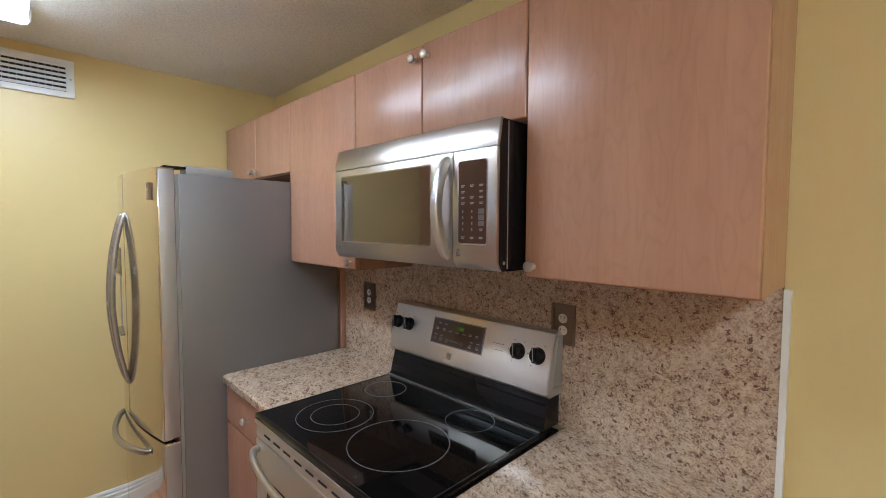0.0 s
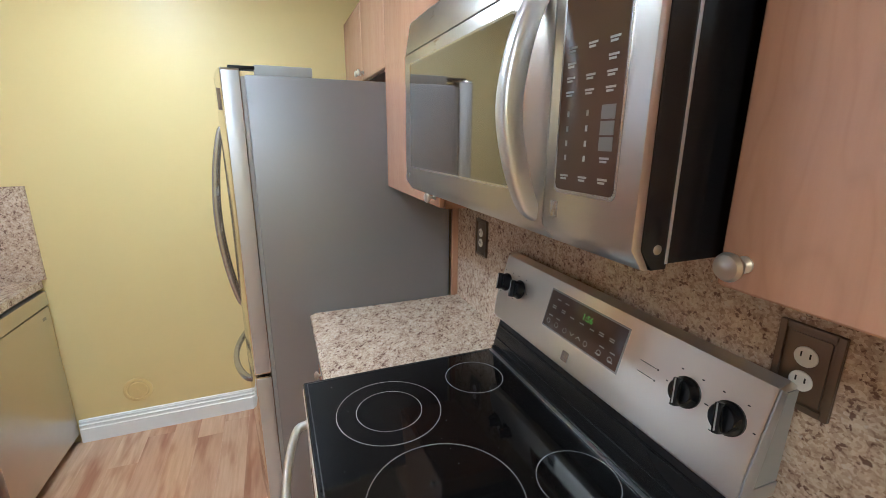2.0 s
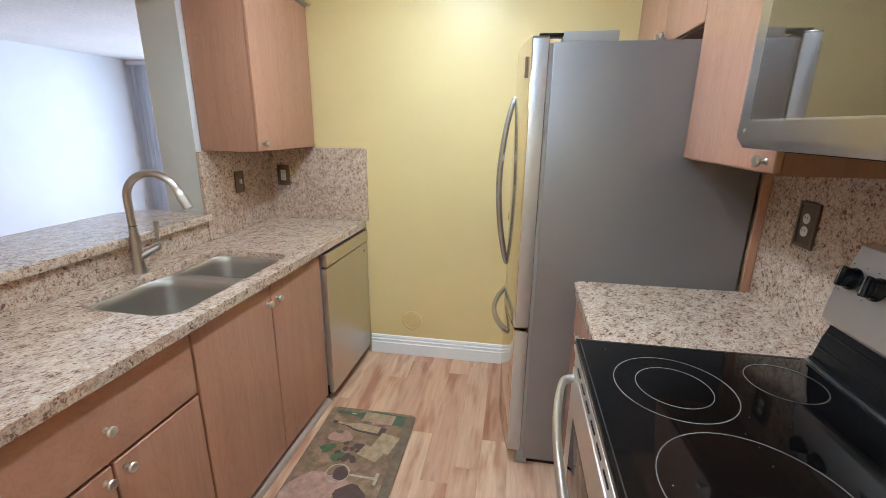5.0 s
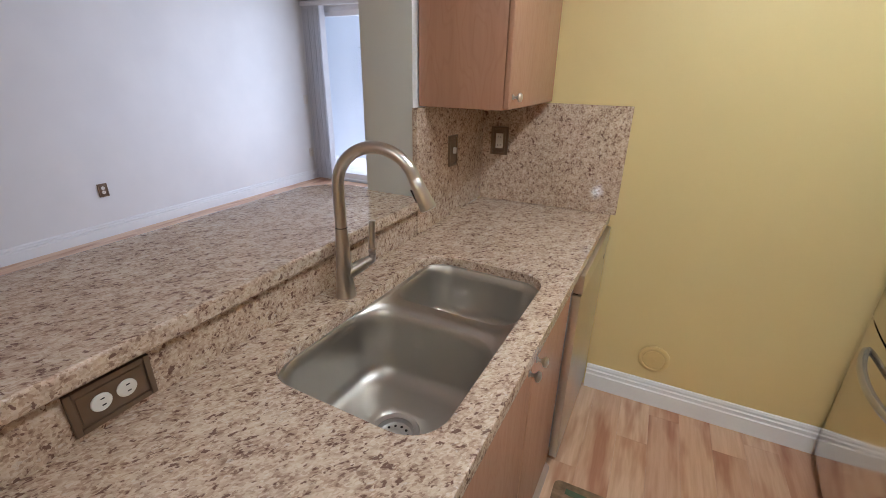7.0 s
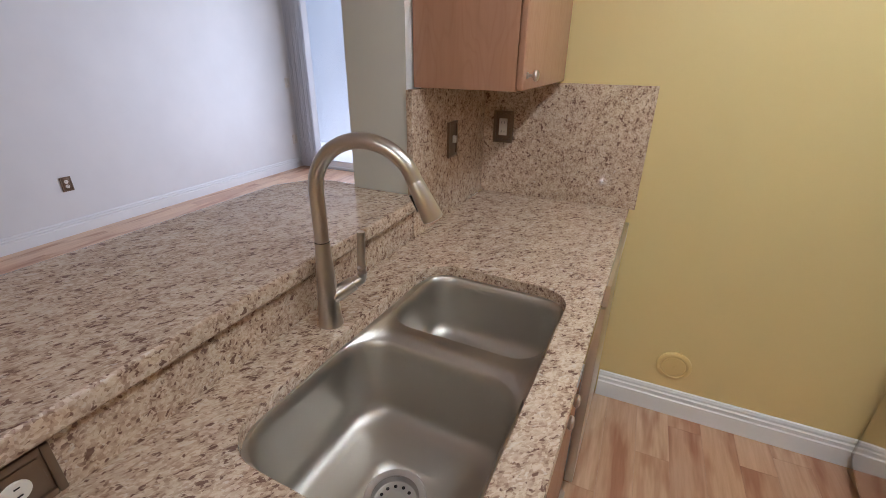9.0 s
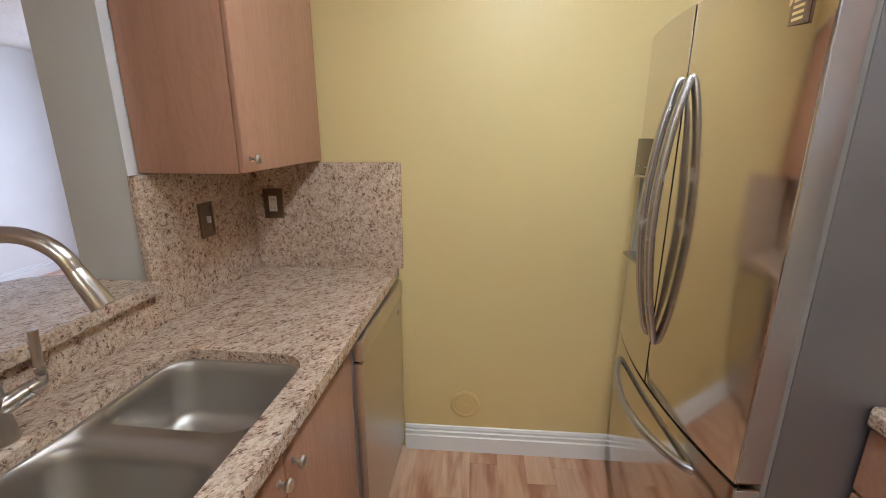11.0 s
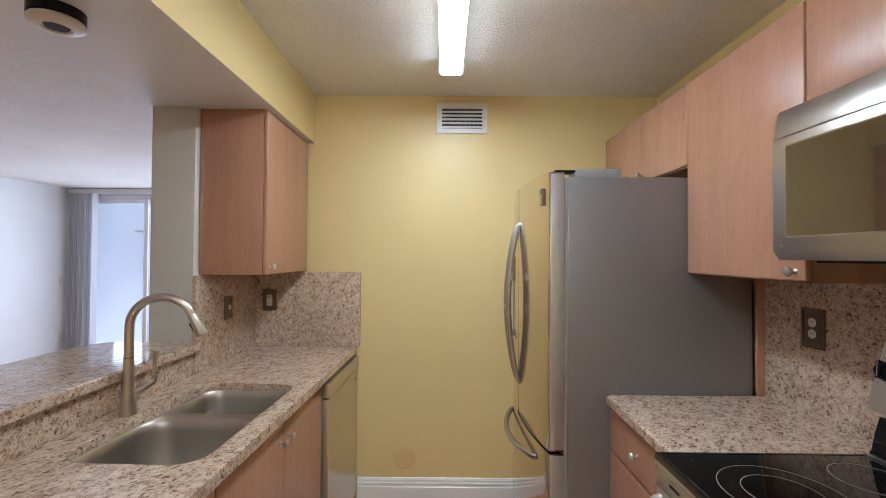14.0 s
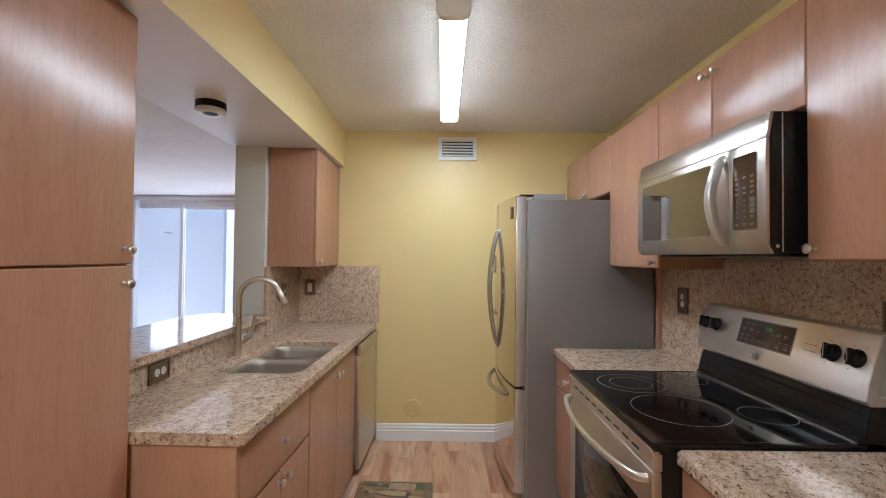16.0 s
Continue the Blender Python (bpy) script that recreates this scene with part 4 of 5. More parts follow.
# backguard: black lower riser, stainless slanted control face
part("riser", prism([(1.085, 0.9262), (RX - 0.026, 0.9262), (RX - 0.026, 1.07), (1.125, 1.07), (1.098, 0.985)], "y", RY0 + 0.004, RY1 - 0.004, 0.003), BLACK, rg, "black riser behind the cooktop")
part("rear_strip", box(1.070, 1.0795, RY0 + 0.012, RY1 - 0.012, 0.9262, 0.9295, 0.001), STEEL, rg, "thin chrome strip")
for z_ in (0.962, 1.003):
    part("riser_groove", box(1.088 + (z_ - 0.95) * 0.25, 1.10 + (z_ - 0.95) * 0.25, RY0 + 0.01, RY1 - 0.01, z_, z_ + 0.006, 0.002), BLACK, rg)
for x0_, x1_, y0_, y1_ in ((RFX + 0.010, RFX + 0.0125, RY0 + 0.012, RY1 - 0.012), (RFX + 0.0126, 1.06, RY0 + 0.010, RY0 + 0.0125), (RFX + 0.0126, 1.06, RY1 - 0.0125, RY1 - 0.010)):
    part("glass_border", box(x0_, x1_, y0_, y1_, 0.9261, 0.9267), RIMGREY, rg)
rnd = random.Random(11)
cr = bmesh.new()
for k in range(22):
    a_, b_, r_ = rnd.uniform(RFX + 0.05, 1.05), rnd.uniform(RY0 + 0.04, RY1 - 0.04), rnd.uniform(0.0004, 0.0009)
    box(a_ - r_, a_ + r_, b_ - r_, b_ + r_, 0.9261, 0.9261 + r_, bm=cr)
cr_ob = part("crumbs", cr, LETTER, rg, "scattered pale crumbs and dust")
part("riser_ridge", box(1.080, 1.10, RY0 + 0.006, RY1 - 0.006, 0.926, 0.938, 0.004), BLACK, rg)
cp = part("control_panel", prism([(1.088, 1.045), (1.098, 1.033), (RX - 0.03, 1.033), (RX - 0.024, 1.228), (RX - 0.045, 1.241), (1.135, 1.233), (1.095, 1.095)], "y", RY0 - 0.004, RY1 + 0.004, 0.005), STEEL_PANEL, rg, "slanted brushed stainless control panel")
part("end_plate", prism([(1.119, 1.064), (RX - 0.031, 1.062), (RX - 0.028, 1.224), (1.151, 1.224)], "y", RY0 - 0.0062, RY0 - 0.0043), GREYPLASTIC, cp, "dark grey end plate")
A, B = Vector((1.095, 0, 1.095)), Vector((1.135, 0, 1.233))
PU = (B - A).normalized()
PN = Vector((-PU.z, 0, PU.x))


def face_m(y, up_, lift=0.0):
    """A frame on the slanted face: x along -y, y up the face, z outwards."""
    o = A + PU * up_ + PN * lift
    return Matrix(((0, PU.x, PN.x, o.x), (-1, 0, 0, y), (0, PU.z, PN.z, o.z), (0, 0, 0, 1)))


def on_face(y0, y1, u0, u1, h0, h1, bev=0.0):
    bm = box(-y1, -y0, u0, u1, h0, h1, bev)
    bm.transform(face_m(0, 0))
    return bm


part("display_frame", on_face(0.832, 1.101, 0.016, 0.118, -0.002, 0.0012, 0.001), RING, cp)
disp = part("display", on_face(0.836, 1.097, 0.020, 0.114, -0.002, 0.0022, 0.001), PANEL_BLACK, cp, "dark glass clock and key panel")
part("digits", writing("1:56", 0.021, face_m(0.952, 0.090, 0.0026)), DIGIT, disp, "green clock digits")
for u_, ys in ((0.031, (0.856, 0.894)), (0.050, (0.856, 0.888, 1.075, 1.045)), (0.072, (0.868, 0.90, 0.93, 0.965, 1.0, 1.035, 1.072)), (0.077, (0.868, 0.90, 1.035, 1.072)), (0.096, (1.03, 1.062))):
    for yy in ys:
        part("key_legend", on_face(yy - 0.0075, yy + 0.0075, u_, u_ + 0.0028, 0.002, 0.0026), LETTER, disp)
for yy in (0.858, 0.892, 0.936, 1.012, 1.045, 1.078):
    rb = annulus((0, 0), 0.0056, 0.0067, 0.0024, 16)
    rb.transform(face_m(yy, 0.036))
    part("key_ring", rb, LETTER, disp)
for yy, s_ in ((0.962, 1), (0.986, -1)):
    for a in (-1, 1):
        ch = box(-0.0055, 0.0055, -0.0009, 0.0009, 0.002, 0.0026)
        ch.transform(face_m(yy + a * 0.0038, 0.038) @ pose(0, 0, 0, 0, 0, a * s_ * 42))
        part("arrow_stroke", ch, LETTER, disp)
for u_ in (0.050, 0.072):
    part("dial_line", on_face(0.752, 0.790, u_, u_ + 0.0012, 0.0, 0.0005), DARK, cp)
    part("dial_dot", on_face(0.746, 0.7495, u_ - 0.0012, u_ + 0.0022, 0.0, 0.0006), DARK, cp)
part("emblem", on_face(0.975, 0.997, -0.032, -0.008, 0.0, 0.002), STEEL_BAR, cp)
part("end_trim", prism([(1.0885, 1.046), (1.098, 1.034), (RX - 0.031, 1.034), (RX - 0.03, 1.06), (1.118, 1.062), (1.150, 1.225), (1.1355, 1.2325), (1.0955, 1.0955)], "y", RY0 - 0.0075, RY0 - 0.0042, 0.001), STEEL_EDGE, cp, "bright end cap")
for yy in (1.316, 1.242, 0.684, 0.607):
    m4 = face_m(yy, 0.064)
    kb = part("knob", lathe([(0.0275, 0.0), (0.0275, 0.004), (0.0245, 0.008), (0.023, 0.018), (0.0205, 0.021), (0, 0.021)], m4.translation, PN, 28), BLACK, cp, "black control knob with pale pointer")
    gb = box(-0.0055, 0.0055, -0.0245, 0.0245, 0.018, 0.033, 0.003)
    gb.transform(m4 @ pose(0, 0, 0, 0, 0, 12))
    part("grip", gb, BLACK, kb)
    gb = box(-0.0012, 0.0012, -0.02, 0.0235, 0.0328, 0.0336)
    gb.transform(m4 @ pose(0, 0, 0, 0, 0, 12))
    part("pointer", gb, LETTER, kb)
    for k in range(5):
        a = radians(-60 + 60 * k + 60)
        part("dial_mark", on_face(yy - 0.04 * math.cos(a) - 0.002, yy - 0.04 * math.cos(a) + 0.002, 0.064 + 0.04 * math.sin(a) - 0.001, 0.064 + 0.04 * math.sin(a) + 0.001, 0.0, 0.0006), DARK, cp)

# ---- dishwasher ----
DX = -0.605
dwm = thing("dishwasher", (-0.9, 2.42, 0), "stainless dishwasher under the worktop beside the end wall", "dishwasher", left=True)
part("tub", box(-1.2, DX - 0.03, 2.156, 2.735, 0.10, 0.866), GREYPLASTIC, dwm)
dd = part("door", box(DX - 0.03, DX, 2.157, 2.735, 0.055, 0.785, 0.004), STEEL_DULL, dwm, "brushed stainless door")
part("control_strip", box(DX - 0.03, DX + 0.004, 2.157, 2.735, 0.792, 0.862, 0.005), STEEL_DULL, dwm)
part("pocket_handle", box(DX - 0.028, DX - 0.012, 2.165, 2.73, 0.784, 0.793), DARK, dwm)
part("kick_plate", box(-1.19, DX - 0.06, 2.157, 2.735, 0.001, 0.054), BLACK, dwm)
part("emblem", box(DX, DX + 0.0012, 2.66, 2.69, 0.73, 0.745), GREYPLASTIC, dd)

# ---- outlets and switches ----
def cover(name, m, w, h, kind, label, mat, left=False, group=""):
    """A cover plate on a wall; m turns z outwards and y up. kind: list of (x, turn) duplex sockets, or a toggle."""
    t = new(name)
    t.matrix_world = (LEFT if left else Matrix()) @ m
    t.empty_display_size = 0.03
    t["base"] = (0, 0, 0)
    tagged(t, label, "switch" if "switch" in name else "outlet", group)
    part("plate", box(-w / 2, w / 2, -h / 2, h / 2, 0.0, 0.004, 0.0015), mat, t)
    for a in (-1, 1):
        part("border", box(a * (w / 2 - 0.005) - 0.005, a * (w / 2 - 0.005) + 0.005, -h / 2, h / 2, 0.0035, 0.0085, 0.002), mat, t)
        part("border", box(-w / 2 + 0.0101, w / 2 - 0.0101, a * (h / 2 - 0.005) - 0.005, a * (h / 2 - 0.005) + 0.005, 0.0035, 0.0083, 0.002), mat, t)
    part("rim", prism(rounded(-w / 2 + 0.014, w / 2 - 0.014, -h / 2 + 0.014, h / 2 - 0.014, 0.003, 2), "z", 0.003, 0.0065, 0.001), mat, t)
    for cx, horizontal in kind:
        if horizontal == "toggle":
            part("toggle", box(cx - 0.005, cx + 0.005, -0.011, 0.013, 0.006, 0.018, 0.002), ALMOND, t)
            continue
        if horizontal == "rocker":
            part("rocker", box(cx - 0.017, cx + 0.017, -0.033, 0.033, 0.006, 0.010, 0.002), ALMOND, t)
            for sy in (-0.018, 0.018):
                part("slot", box(cx - 0.007, cx - 0.005, sy - 0.004, sy + 0.004, 0.0095, 0.0104), DARK, t)
                part("slot", box(cx + 0.005, cx + 0.007, sy - 0.004, sy + 0.004, 0.0095, 0.0104), DARK, t)
            continue
        for s_ in (-0.0195, 0.0195):
            ox, oy = (cx + s_, 0) if horizontal else (cx, s_)
            sk = part("socket", lathe([(0.0158, 0.005), (0.0158, 0.0082), (0.0148, 0.009), (0, 0.009)], (ox, oy, 0), (0, 0, 1), 20), ALMOND, t)
            for k in (-0.006, 0.006):
                a, b2 = (k, 0.003) if not horizontal else (0.003, k)
                part("slot", box(ox + a - 0.001 - (0.003 if horizontal else 0), ox + a + 0.001 + (0.003 if horizontal else 0) - (0.002 if horizontal else 0), oy + b2 - (0.001 if horizontal else 0.004), oy + b2 + (0.001 if horizontal else 0.004), 0.0088, 0.0095), DARK, sk)
    return t


def facing(at, way):
    """Frame on a wall: z along way, y up."""
    z = Vector(way)
    x = Vector((0, 0, 1)).cross(z)
    return Matrix(((x.x, 0, z.x, at[0]), (x.y, 0, z.y, at[1]), (x.z, 1, z.z, at[2]), (0, 0, 0, 1)))


bf = RX - 0.021
cover("outlet", facing((bf, 1.631, 1.222), (-1, 0, 0)), 0.092, 0.138, [(0, False)], "duplex outlet in antique bronze plate on granite", BRONZE)
cover("outlet", facing((bf, 0.557, 1.258), (-1, 0, 0)), 0.084, 0.132, [(0, False)], "duplex outlet in antique bronze plate beside the range", BRONZE)
cover("light_switch", facing((-1.219, 2.39, 1.185), (1, 0, 0)), 0.075, 0.12, [(0, "toggle")], "toggle switch in antique bronze plate", BRONZE)
cover("outlet", facing((-1.135, W - 0.0225, 1.19), (0, -1, 0)), 0.082, 0.125, [(0, "rocker")], "ground-fault outlet in antique bronze plate", BRONZE)
cover("outlet", facing((-1.226, 1.083, 0.968), (1, 0, 0)), 0.128, 0.08, [(0, True)], "sideways duplex outlet in antique bronze plate", BRONZE, left=False)
cover("outlet", facing((LX, 2.872, 0.43), (1, 0, 0)), 0.08, 0.12, [(0, False)], "living room outlet in bronze plate", BRONZE)
cover("outlet", facing((LX, 5.59, 0.385), (1, 0, 0)), 0.075, 0.118, [(0, False)], "white outlet low on the living room wall", ALMOND)
cover("light_switch", facing((LX, 5.58, 1.106), (1, 0, 0)), 0.075, 0.118, [(0, "toggle")], "white switch on the living room wall", ALMOND)

# ---- vent, plate, lamp, detector ----
v = thing("air_vent", (0.02, W, 2.30), "white metal air supply grille high on the wall", "vent")
VX0, VX1, VZ0, VZ1 = -0.14, 0.168, 2.207, 2.392
part("backing", box(VX0 + 0.02, VX1 - 0.02, W - 0.004, W - 0.002, VZ0 + 0.02, VZ1 - 0.02), DARK, v)
fm = box(VX0, VX1, W - 0.012, W - 0.001, VZ1 - 0.03, VZ1, 0.003)
box(VX0, VX1, W - 0.012, W - 0.001, VZ0, VZ0 + 0.03, 0.003, bm=fm)
box(VX0, VX0 + 0.032, W - 0.0115, W - 0.001, VZ0 + 0.028, VZ1 - 0.028, 0.002, bm=fm)
box(VX1 - 0.032, VX1, W - 0.0115, W - 0.001, VZ0 + 0.028, VZ1 - 0.028, 0.002, bm=fm)
part("frame", fm, TRIM, v)
for k in range(6):
    z = VZ0 + 0.038 + k * 0.0232
    sl = box(VX0 + 0.03, VX1 - 0.03, -0.0095, 0.0095, -0.0012, 0.0012)
    sl.transform(Matrix.Translation((0, W - 0.0125, z)) @ pose(0, 0, 0, 50))
    part("slat", sl, TRIM, v)
for k in range(9):
    x = VX0 + 0.05 + k * 0.025
    part("vane", box(x - 0.0008, x + 0.0008, W - 0.006, W - 0.004, VZ0 + 0.03, VZ1 - 0.03), TRIM, v)
for x in (VX0 + 0.014, VX1 - 0.014):
    part("screw", lathe([(0.004, 0), (0.003, 0.0015), (0, 0.002)], (x, W - 0.012, 2.30), (0, -1, 0), 10), GREYPLASTIC, v)

lone("wall_cover_plate", lathe([(0.068, 0), (0.068, 0.008), (0.063, 0.012), (0.053, 0.013), (0.050, 0.009), (0.046, 0.009), (0.043, 0.012), (0.007, 0.0125), (0.006, 0.015), (0, 0.0155)], (-0.317, W - 0.0005, 0.25), (0, -1, 0), 36), CREAM, (-0.317, W, 0.25), "round blank plate painted yellow like the wall", "cover plate")

cl = thing("ceiling_light", (-0.06, 1.64, CZ), "long fluorescent ceiling fitting with lit wraparound diffuser", "ceiling light")
part("tray", box(-0.11, -0.01, 1.02, 2.27, CZ - 0.0235, CZ - 0.001), TRIM, cl)
for x0, x1 in ((-0.115, -0.109), (-0.011, -0.005)):
    part("diffuser_side", box(x0, x1, 1.0205, 2.2695, CZ - 0.064, CZ - 0.024, 0.001), TUBE_SIDE, cl, "dimmer side of the diffuser")
part("diffuser", prism(rounded(-0.1145, -0.0055, CZ - 0.074, CZ - 0.0642, [0.008, 0.008, 0.001, 0.001], 4), "y", 1.0205, 2.2695), TUBE, cl, "glowing white diffuser")
for a, b2 in ((0.985, 1.02), (2.27, 2.295)):
    part("end_cap", prism(rounded(-0.127, 0.007, CZ - 0.078, CZ - 0.002, [0.034, 0.034, 0.004, 0.004], 5), "y", a, b2, 0.003), TRIM, cl)

# unseen fitting, added to brighten the near end of the room
fill_lamp = thing("ceiling_light", (-0.55, -1.15, CZ), "unseen round ceiling light added in the entry as fill", "ceiling light")
part("pan", lathe([(0.19, 0), (0.19, 0.02), (0.18, 0.025), (0, 0.025)], (-0.55, -1.15, CZ - 0.001), (0, 0, -1), 32), TRIM, fill_lamp)
part("dome", lathe([(0.178, 0.0255), (0.176, 0.045), (0.15, 0.075), (0.09, 0.095), (0, 0.10)], (-0.55, -1.15, CZ - 0.001), (0, 0, -1), 32), FILL_DOME, fill_lamp, "glowing dome of the added fill light")

sd = thing("smoke_detector", (-1.18, 1.34, 2.145), "round smoke detector with dark ring on the soffit underside", "smoke detector")
part("base", lathe([(0.066, 0.0), (0.066, 0.026), (0.060, 0.03), (0, 0.03)], (-1.18, 1.34, 2.1445), (0, 0, -1), 32), BLACK, sd, "dark mounting ring")
part("cover", lathe([(0.063, 0.0301), (0.066, 0.034), (0.066, 0.043), (0.055, 0.050), (0.036, 0.052), (0.034, 0.047), (0.03, 0.046)], (-1.18, 1.34, 2.1445), (0, 0, -1), 32), ALMOND, sd)
part("chamber", lathe([(0.030, 0.046), (0.028, 0.049), (0, 0.05)], (-1.18, 1.34, 2.1445), (0, 0, -1), 24), DARK, sd)

# ---- balcony door, blinds, outside ----
sl = thing("sliding_door", (-3.0, LY, 0), "white aluminium sliding glass balcony door", "door")
tagged(sl, kind="structure")
fm = box(-4.85, -1.56, LY + 0.02, LY + 0.12, 2.18, 2.24, 0.004)
box(-4.85, -1.56, LY + 0.02, LY + 0.12, 0.0, 0.03, 0.004, bm=fm)
box(-4.85, -4.80, LY + 0.02, LY + 0.12, 0.03, 2.18, 0.004, bm=fm)
box(-1.61, -1.56, LY + 0.02, LY + 0.12, 0.03, 2.18, 0.004, bm=fm)
part("frame", fm, ALU, sl)
for i, (x0, x1) in enumerate(((-4.80, -3.98), (-4.03, -2.81), (-2.86, -1.61))):
    yy = LY + 0.04 + (i % 2) * 0.04
    st_ = box(x0, x0 + 0.05, yy, yy + 0.03, 0.03, 2.18, 0.003)
    box(x1 - 0.05, x1, yy, yy + 0.03, 0.03, 2.18, 0.003, bm=st_)
    box(x0 + 0.05, x1 - 0.05, yy, yy + 0.03, 0.03, 0.11, 0.003, bm=st_)
    box(x0 + 0.05, x1 - 0.05, yy, yy + 0.03, 2.12, 2.18, 0.003, bm=st_)
    pl = part("panel", st_, ALU, sl)
    pn = part("pane", box(x0 + 0.05, x1 - 0.05, yy + 0.012, yy + 0.018, 0.11, 2.12), glass, pl, "clear glass")
    pn.visible_shadow = False
bl = thing("vertical_blind", (-4.7, LY - 0.06, 2.24), "white vinyl vertical blind drawn to the side", "blind")
part("headrail", box(-4.92, -1.5, LY - 0.10, LY - 0.04, 2.235, 2.29, 0.004), BLIND, bl)
for k in range(15):
    x = -4.88 + k * 0.021
    lm = box(-0.0008, 0.0008, -0.043, 0.043, 0.03, 2.236)
    lm.transform(Matrix.Translation((x, LY - 0.07, 0)) @ pose(0, 0, 0, 0, 0, 8 * math.sin(k * 1.7)))
    part("slat", lm, BLIND, bl)
setting("ground_balcony", box(-7.0, 1.5, LY + 0.14, 7.65, -0.15, -0.02), CONCRETE, "pale balcony floor")
setting("wall_balcony", box(-7.4, -4.2, 7.35, 7.45, -0.02, 2.6), CONCRETE, "white stucco balcony wall")
wl = thing("wall_lamp", (-5.22, 7.35, 1.85), "small grey outdoor wall lamp on the balcony", "wall lamp")
part("bracket", lathe([(0.03, 0), (0.03, 0.01), (0.008, 0.016), (0.008, 0.08), (0, 0.081)], (-5.22, 7.35, 1.85), (0, -1, 0), 20), LAMPGREY, wl)
part("shade", lathe([(0, -0.075), (0.012, -0.074), (0.018, -0.06), (0.018, 0.06), (0.012, 0.07), (0, 0.07)], (-5.18, 7.27, 1.85), (1, 0, 0), 20), LAMPGREY, wl)
bk = setting("backdrop", box(-30, 20, 58, 58.2, -10, 40), SKYGLOW, "bright hazy sky beyond the balcony")

# ---- floor mat ----
def mat_material():
    m, nt, b = material("printed_mat", (0.2, 0.14, 0.1), 0.45)
    v = coords(nt)
    n1 = noise_tex(nt, v, 7, 4)
    n2 = noise_tex(nt, v, 24, 4)
    c = ramp(nt, n1, [(0.3, (0.13, 0.075, 0.055)), (0.42, (0.31, 0.19, 0.13)), (0.55, (0.24, 0.16, 0.085)), (0.7, (0.46, 0.28, 0.20))])
    d = ramp(nt, n2, [(0.35, (0.45, 0.4, 0.4)), (0.6, (1, 1, 1))])
    nt.links.new(mixc(nt, 0.7, c, d, "MULTIPLY"), b.inputs["Base Color"])
    bump(nt, b, n2, 0.1, 0.001)
    return m


def ink(name, color):
    m, nt, b = material(name, color, 0.45)
    n = noise_tex(nt, coords(nt), 40, 4)
    nt.links.new(ramp(nt, n, [(0.3, tuple(k * 0.6 for k in color)), (0.7, color)]), b.inputs["Base Color"])
    return m


mt = thing("floor_mat", (-0.37, 1.66, 0), "dark kitchen mat printed with wine bottles and grapes", "mat")
X0, X1, Y0, Y1, MZ = -0.605, -0.14, 1.34, 2.105, 0.011
part("pad", prism(rounded(X0, X1, Y0, Y1, 0.025, 4), "z", 0.001, MZ, 0.002), mat_material(), mt)
INK_G, INK_D, INK_T, INK_P, INK_L = ink("ink_green", (0.085, 0.14, 0.08)), ink("ink_plum", (0.10, 0.055, 0.05)), ink("ink_tan", (0.48, 0.36, 0.22)), ink("ink_pink", (0.52, 0.31, 0.235)), ink("ink_leaf", (0.10, 0.15, 0.06))


def flat(points, mat, name, z=0.0):
    part(name, prism(points, "z", MZ, MZ + 0.0006 + z), mat, mt)


def bottle(x, y, s_, ang):
    prof = [(0, -0.035), (0.15, -0.036), (0.19, -0.03), (0.235, -0.012), (0.33, -0.011), (0.33, 0.011), (0.235, 0.012), (0.19, 0.03), (0.15, 0.036), (0, 0.035)]
    c_, n_ = math.cos(radians(ang)), math.sin(radians(ang))
    return [(x + s_ * (a * c_ - b * n_), y + s_ * (a * n_ + b * c_)) for a, b in prof]


def blob(x, y, rx, ry, seed, rough=0.25, n=18):
    """An uneven rounded patch of print."""
    rnd = random.Random(seed)
    ph = [rnd.uniform(0, 6.28) for _ in range(3)]
    out = []
    for k in range(n):
        a = 2 * math.pi * k / n
        q = 1 + rough * (0.5 * math.sin(2 * a + ph[0]) + 0.35 * math.sin(3 * a + ph[1]) + 0.25 * math.sin(5 * a + ph[2]))
        out.append((x + rx * q * math.cos(a), y + ry * q * math.sin(a)))
    return out


def turned_box(x, y, w, h, ang):
    c_, n_ = math.cos(radians(ang)), math.sin(radians(ang))
    return [(x + a * w / 2 * c_ - b * h / 2 * n_, y + a * w / 2 * n_ + b * h / 2 * c_) for a, b in ((-1, -1), (1, -1), (1, 1), (-1, 1))]


INK_B, INK_W = ink("ink_border", (0.21, 0.15, 0.10)), ink("ink_highlight", (0.55, 0.48, 0.38))
flat(turned_box(-0.165, 1.72, 0.046, 0.74, 0), INK_B, "printed_border")
flat(blob(-0.50, 1.52, 0.085, 0.15, 1, 0.2), INK_P, "printed_cloth")
flat(blob(-0.44, 1.57, 0.11, 0.07, 2, 0.3), INK_P, "printed_cloth", 0.0001)
flat(bottle(-0.19, 2.045, 1.12, 177), INK_G, "printed_bottle", 0.0001)
flat(turned_box(-0.33, 2.047, 0.165, 0.072, -3), INK_T, "printed_label", 0.0004)
flat(turned_box(-0.305, 2.022, 0.10, 0.036, 8), INK_P, "printed_label", 0.0006)
flat(turned_box(-0.47, 2.062, 0.028, 0.010, -4), INK_W, "printed_glint", 0.0005)
flat(bottle(-0.27, 1.945, 0.88, 172), INK_D, "printed_bottle", 0.0002)
flat(bottle(-0.30, 1.958, 0.70, 174), INK_T, "printed_ribbon", 0.0005)
flat(turned_box(-0.245, 1.875, 0.10, 0.12, -14), INK_T, "printed_label", 0.0003)
flat(turned_box(-0.295, 1.80, 0.11, 0.07, -20), INK_T, "printed_label", 0.0005)
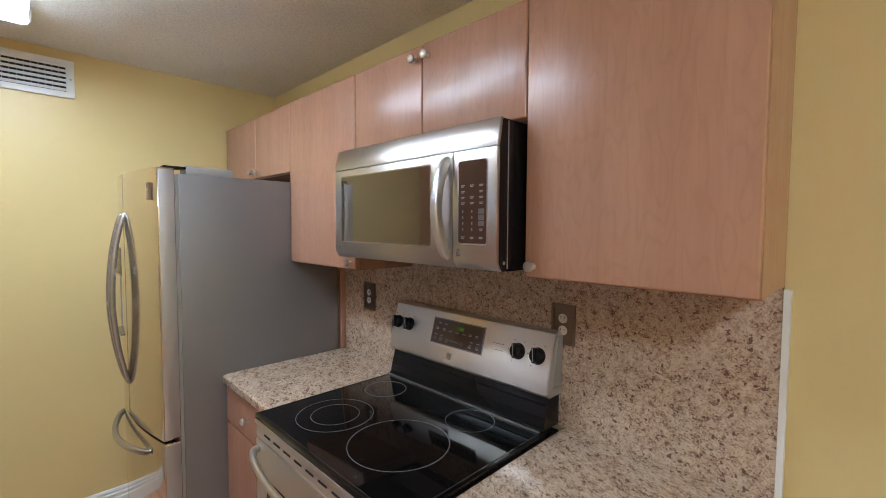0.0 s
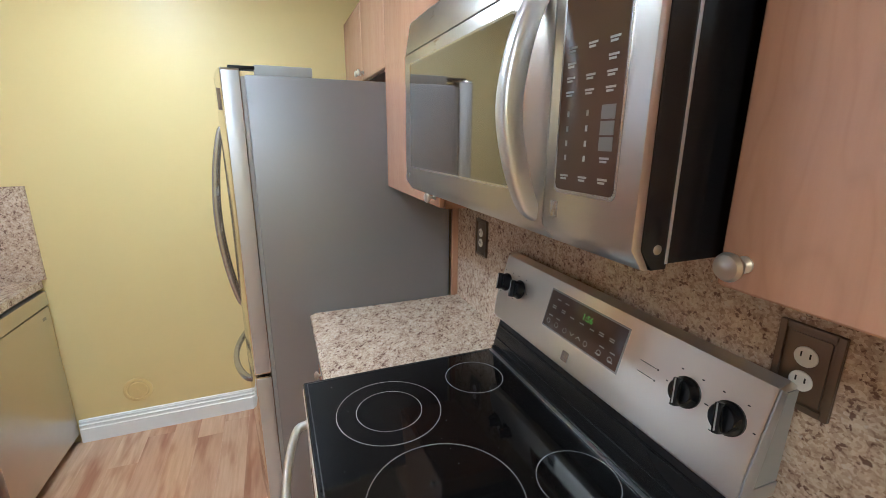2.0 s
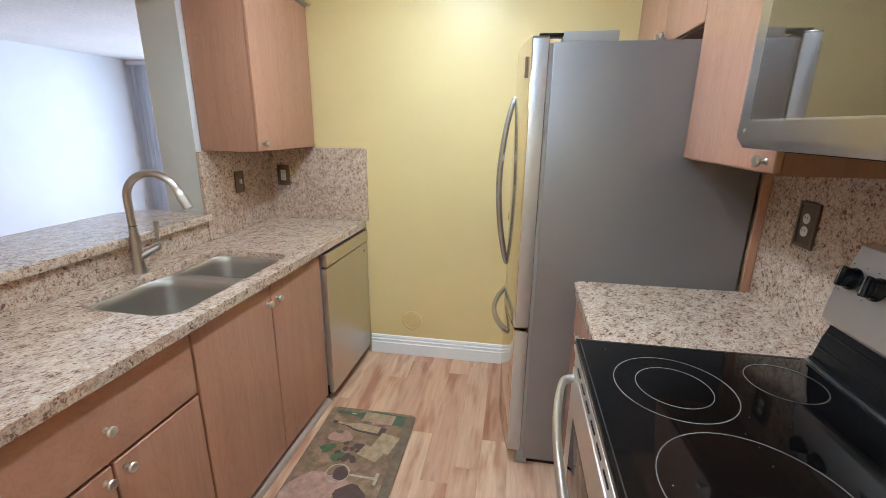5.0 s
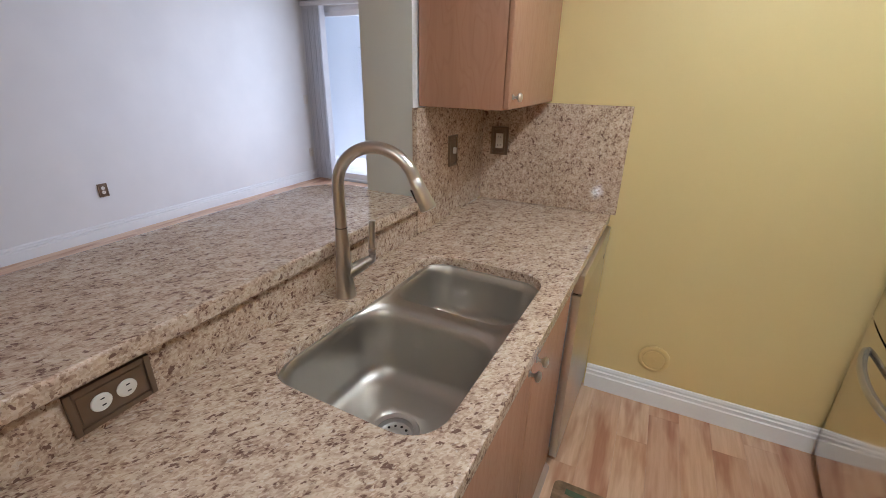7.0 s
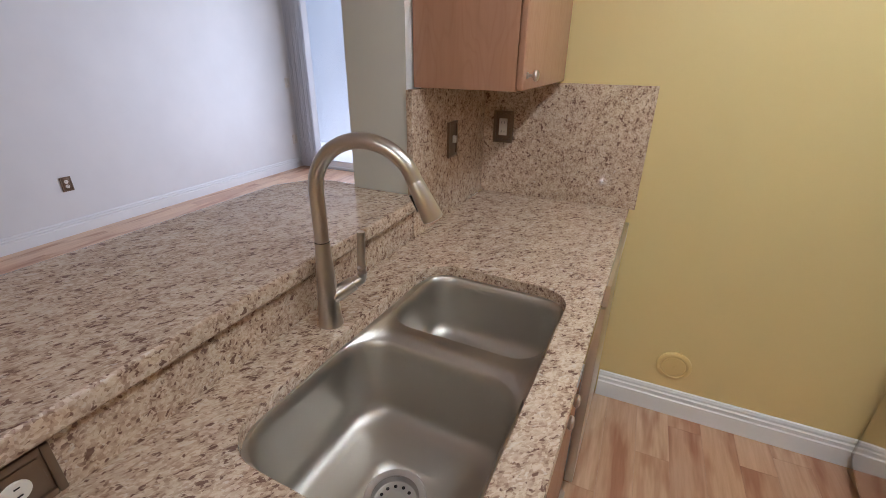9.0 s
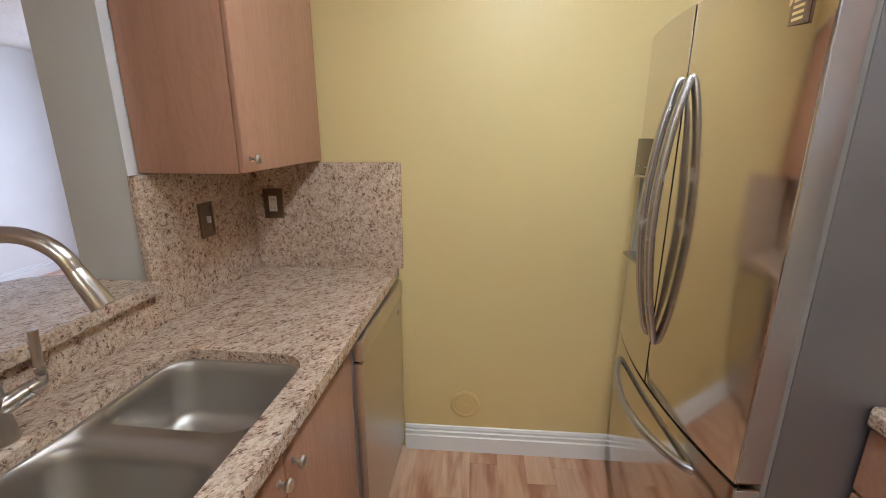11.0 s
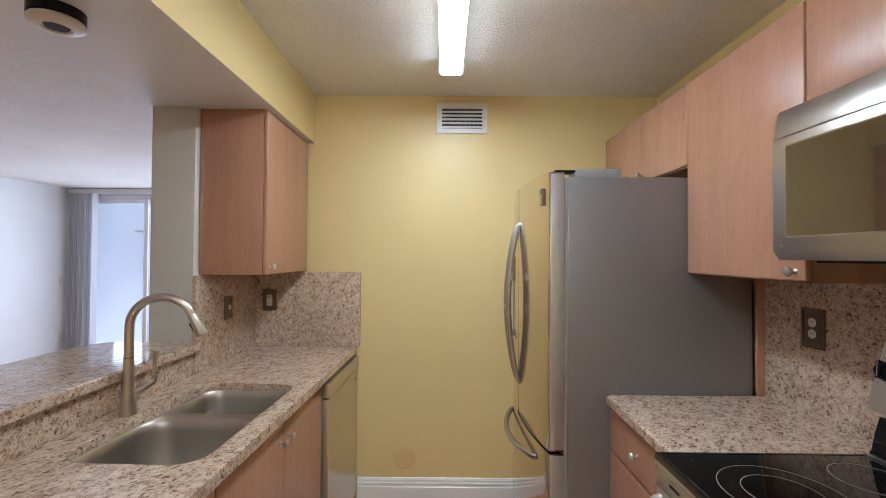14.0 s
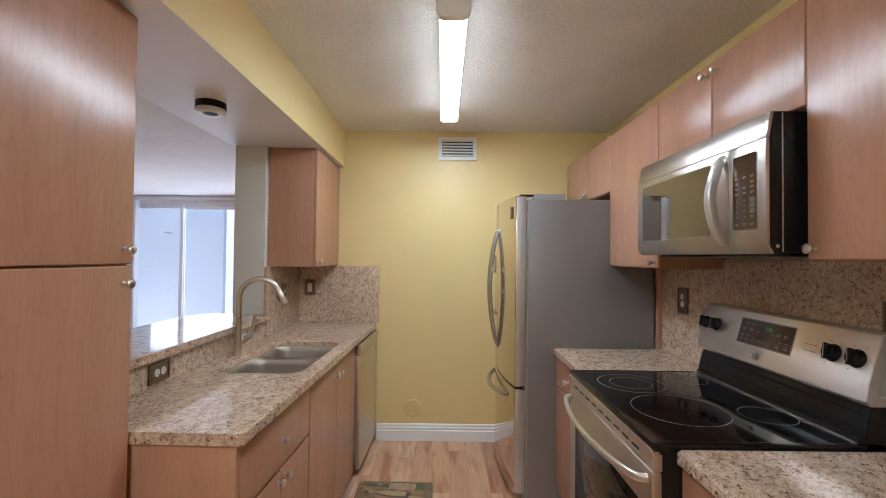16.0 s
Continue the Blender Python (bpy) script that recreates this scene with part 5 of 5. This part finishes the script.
flat(blob(-0.475, 1.885, 0.055, 0.045, 3), INK_P, "printed_fruit", 0.0003)
flat(blob(-0.495, 1.915, 0.018, 0.012, 4), INK_B, "printed_fruit", 0.0006)
for k, (gx, gy) in enumerate(((-0.52, 1.80), (-0.495, 1.815), (-0.505, 1.785), (-0.43, 1.765), (-0.45, 1.745))):
    flat(blob(gx, gy, 0.024, 0.018, 20 + k, 0.35, 12), INK_L, "printed_leaf", 0.0003 + 0.00006 * k)
rnd = random.Random(4)
for k in range(20):
    gx, gy = -0.40 + rnd.uniform(-0.055, 0.055), 1.80 + rnd.uniform(-0.07, 0.055)
    part("printed_grape", lathe([(0.015, 0), (0.015, 0.0004 + 0.00003 * k), (0, 0.0007 + 0.00003 * k)], (gx, gy, MZ), (0, 0, 1), 12), INK_D, mt)
part("printed_glass", annulus((-0.40, 1.66), 0.049, 0.054, MZ + 0.0002, 32), INK_W, mt)
flat(blob(-0.385, 1.66, 0.034, 0.040, 9, 0.15), INK_D, "printed_wine", 0.0004)
flat([(-0.345, 1.656), (-0.225, 1.65), (-0.225, 1.664), (-0.345, 1.664)], INK_W, "printed_stem", 0.0003)
flat([(-0.228, 1.625), (-0.214, 1.622), (-0.214, 1.692), (-0.228, 1.689)], INK_W, "printed_foot", 0.0004)
flat(blob(-0.30, 1.55, 0.07, 0.06, 11), INK_D, "printed_fruit", 0.0002)
flat(turned_box(-0.27, 1.45, 0.12, 0.10, 12), INK_T, "printed_label", 0.0003)
flat(blob(-0.42, 1.43, 0.07, 0.05, 12), INK_G, "printed_leaf", 0.0002)

# ---- floor planks ----
floor_ob = bpy.data.objects["floor"]
rnd = random.Random(7)
PWID, PLEN = 0.126, 0.86
plank_meshes = {}


def plank(x, y0, y1, w):
    key = (round(w, 3), round(y1 - y0, 2))
    if key not in plank_meshes:
        bm = prism([(-w / 2 + 0.0002, -0.011), (w / 2 - 0.0002, -0.011), (w / 2 - 0.0002, -0.0005), (w / 2 - 0.0008, 0), (-w / 2 + 0.0008, 0), (-w / 2 + 0.0002, -0.0005)], "y", 0.0003, key[1] - 0.0003)
        plank_meshes[key] = mesh_of("plank", bm, PLANK)
    ob = new("plank", plank_meshes[key])
    ob.location = (x, y0, 0)
    ob.parent = floor_ob


x = LX
while x < RX:
    w = min(PWID, RX - x)
    y = FLOOR_NEAR - round(rnd.uniform(0, 1.1), 1)
    while y < LY:
        a, b2 = max(y, FLOOR_NEAR), min(y + PLEN, LY)
        if b2 - a > 0.05 and w > 0.02:
            plank(x + w / 2, a, b2, w)
        y += PLEN
    x += PWID
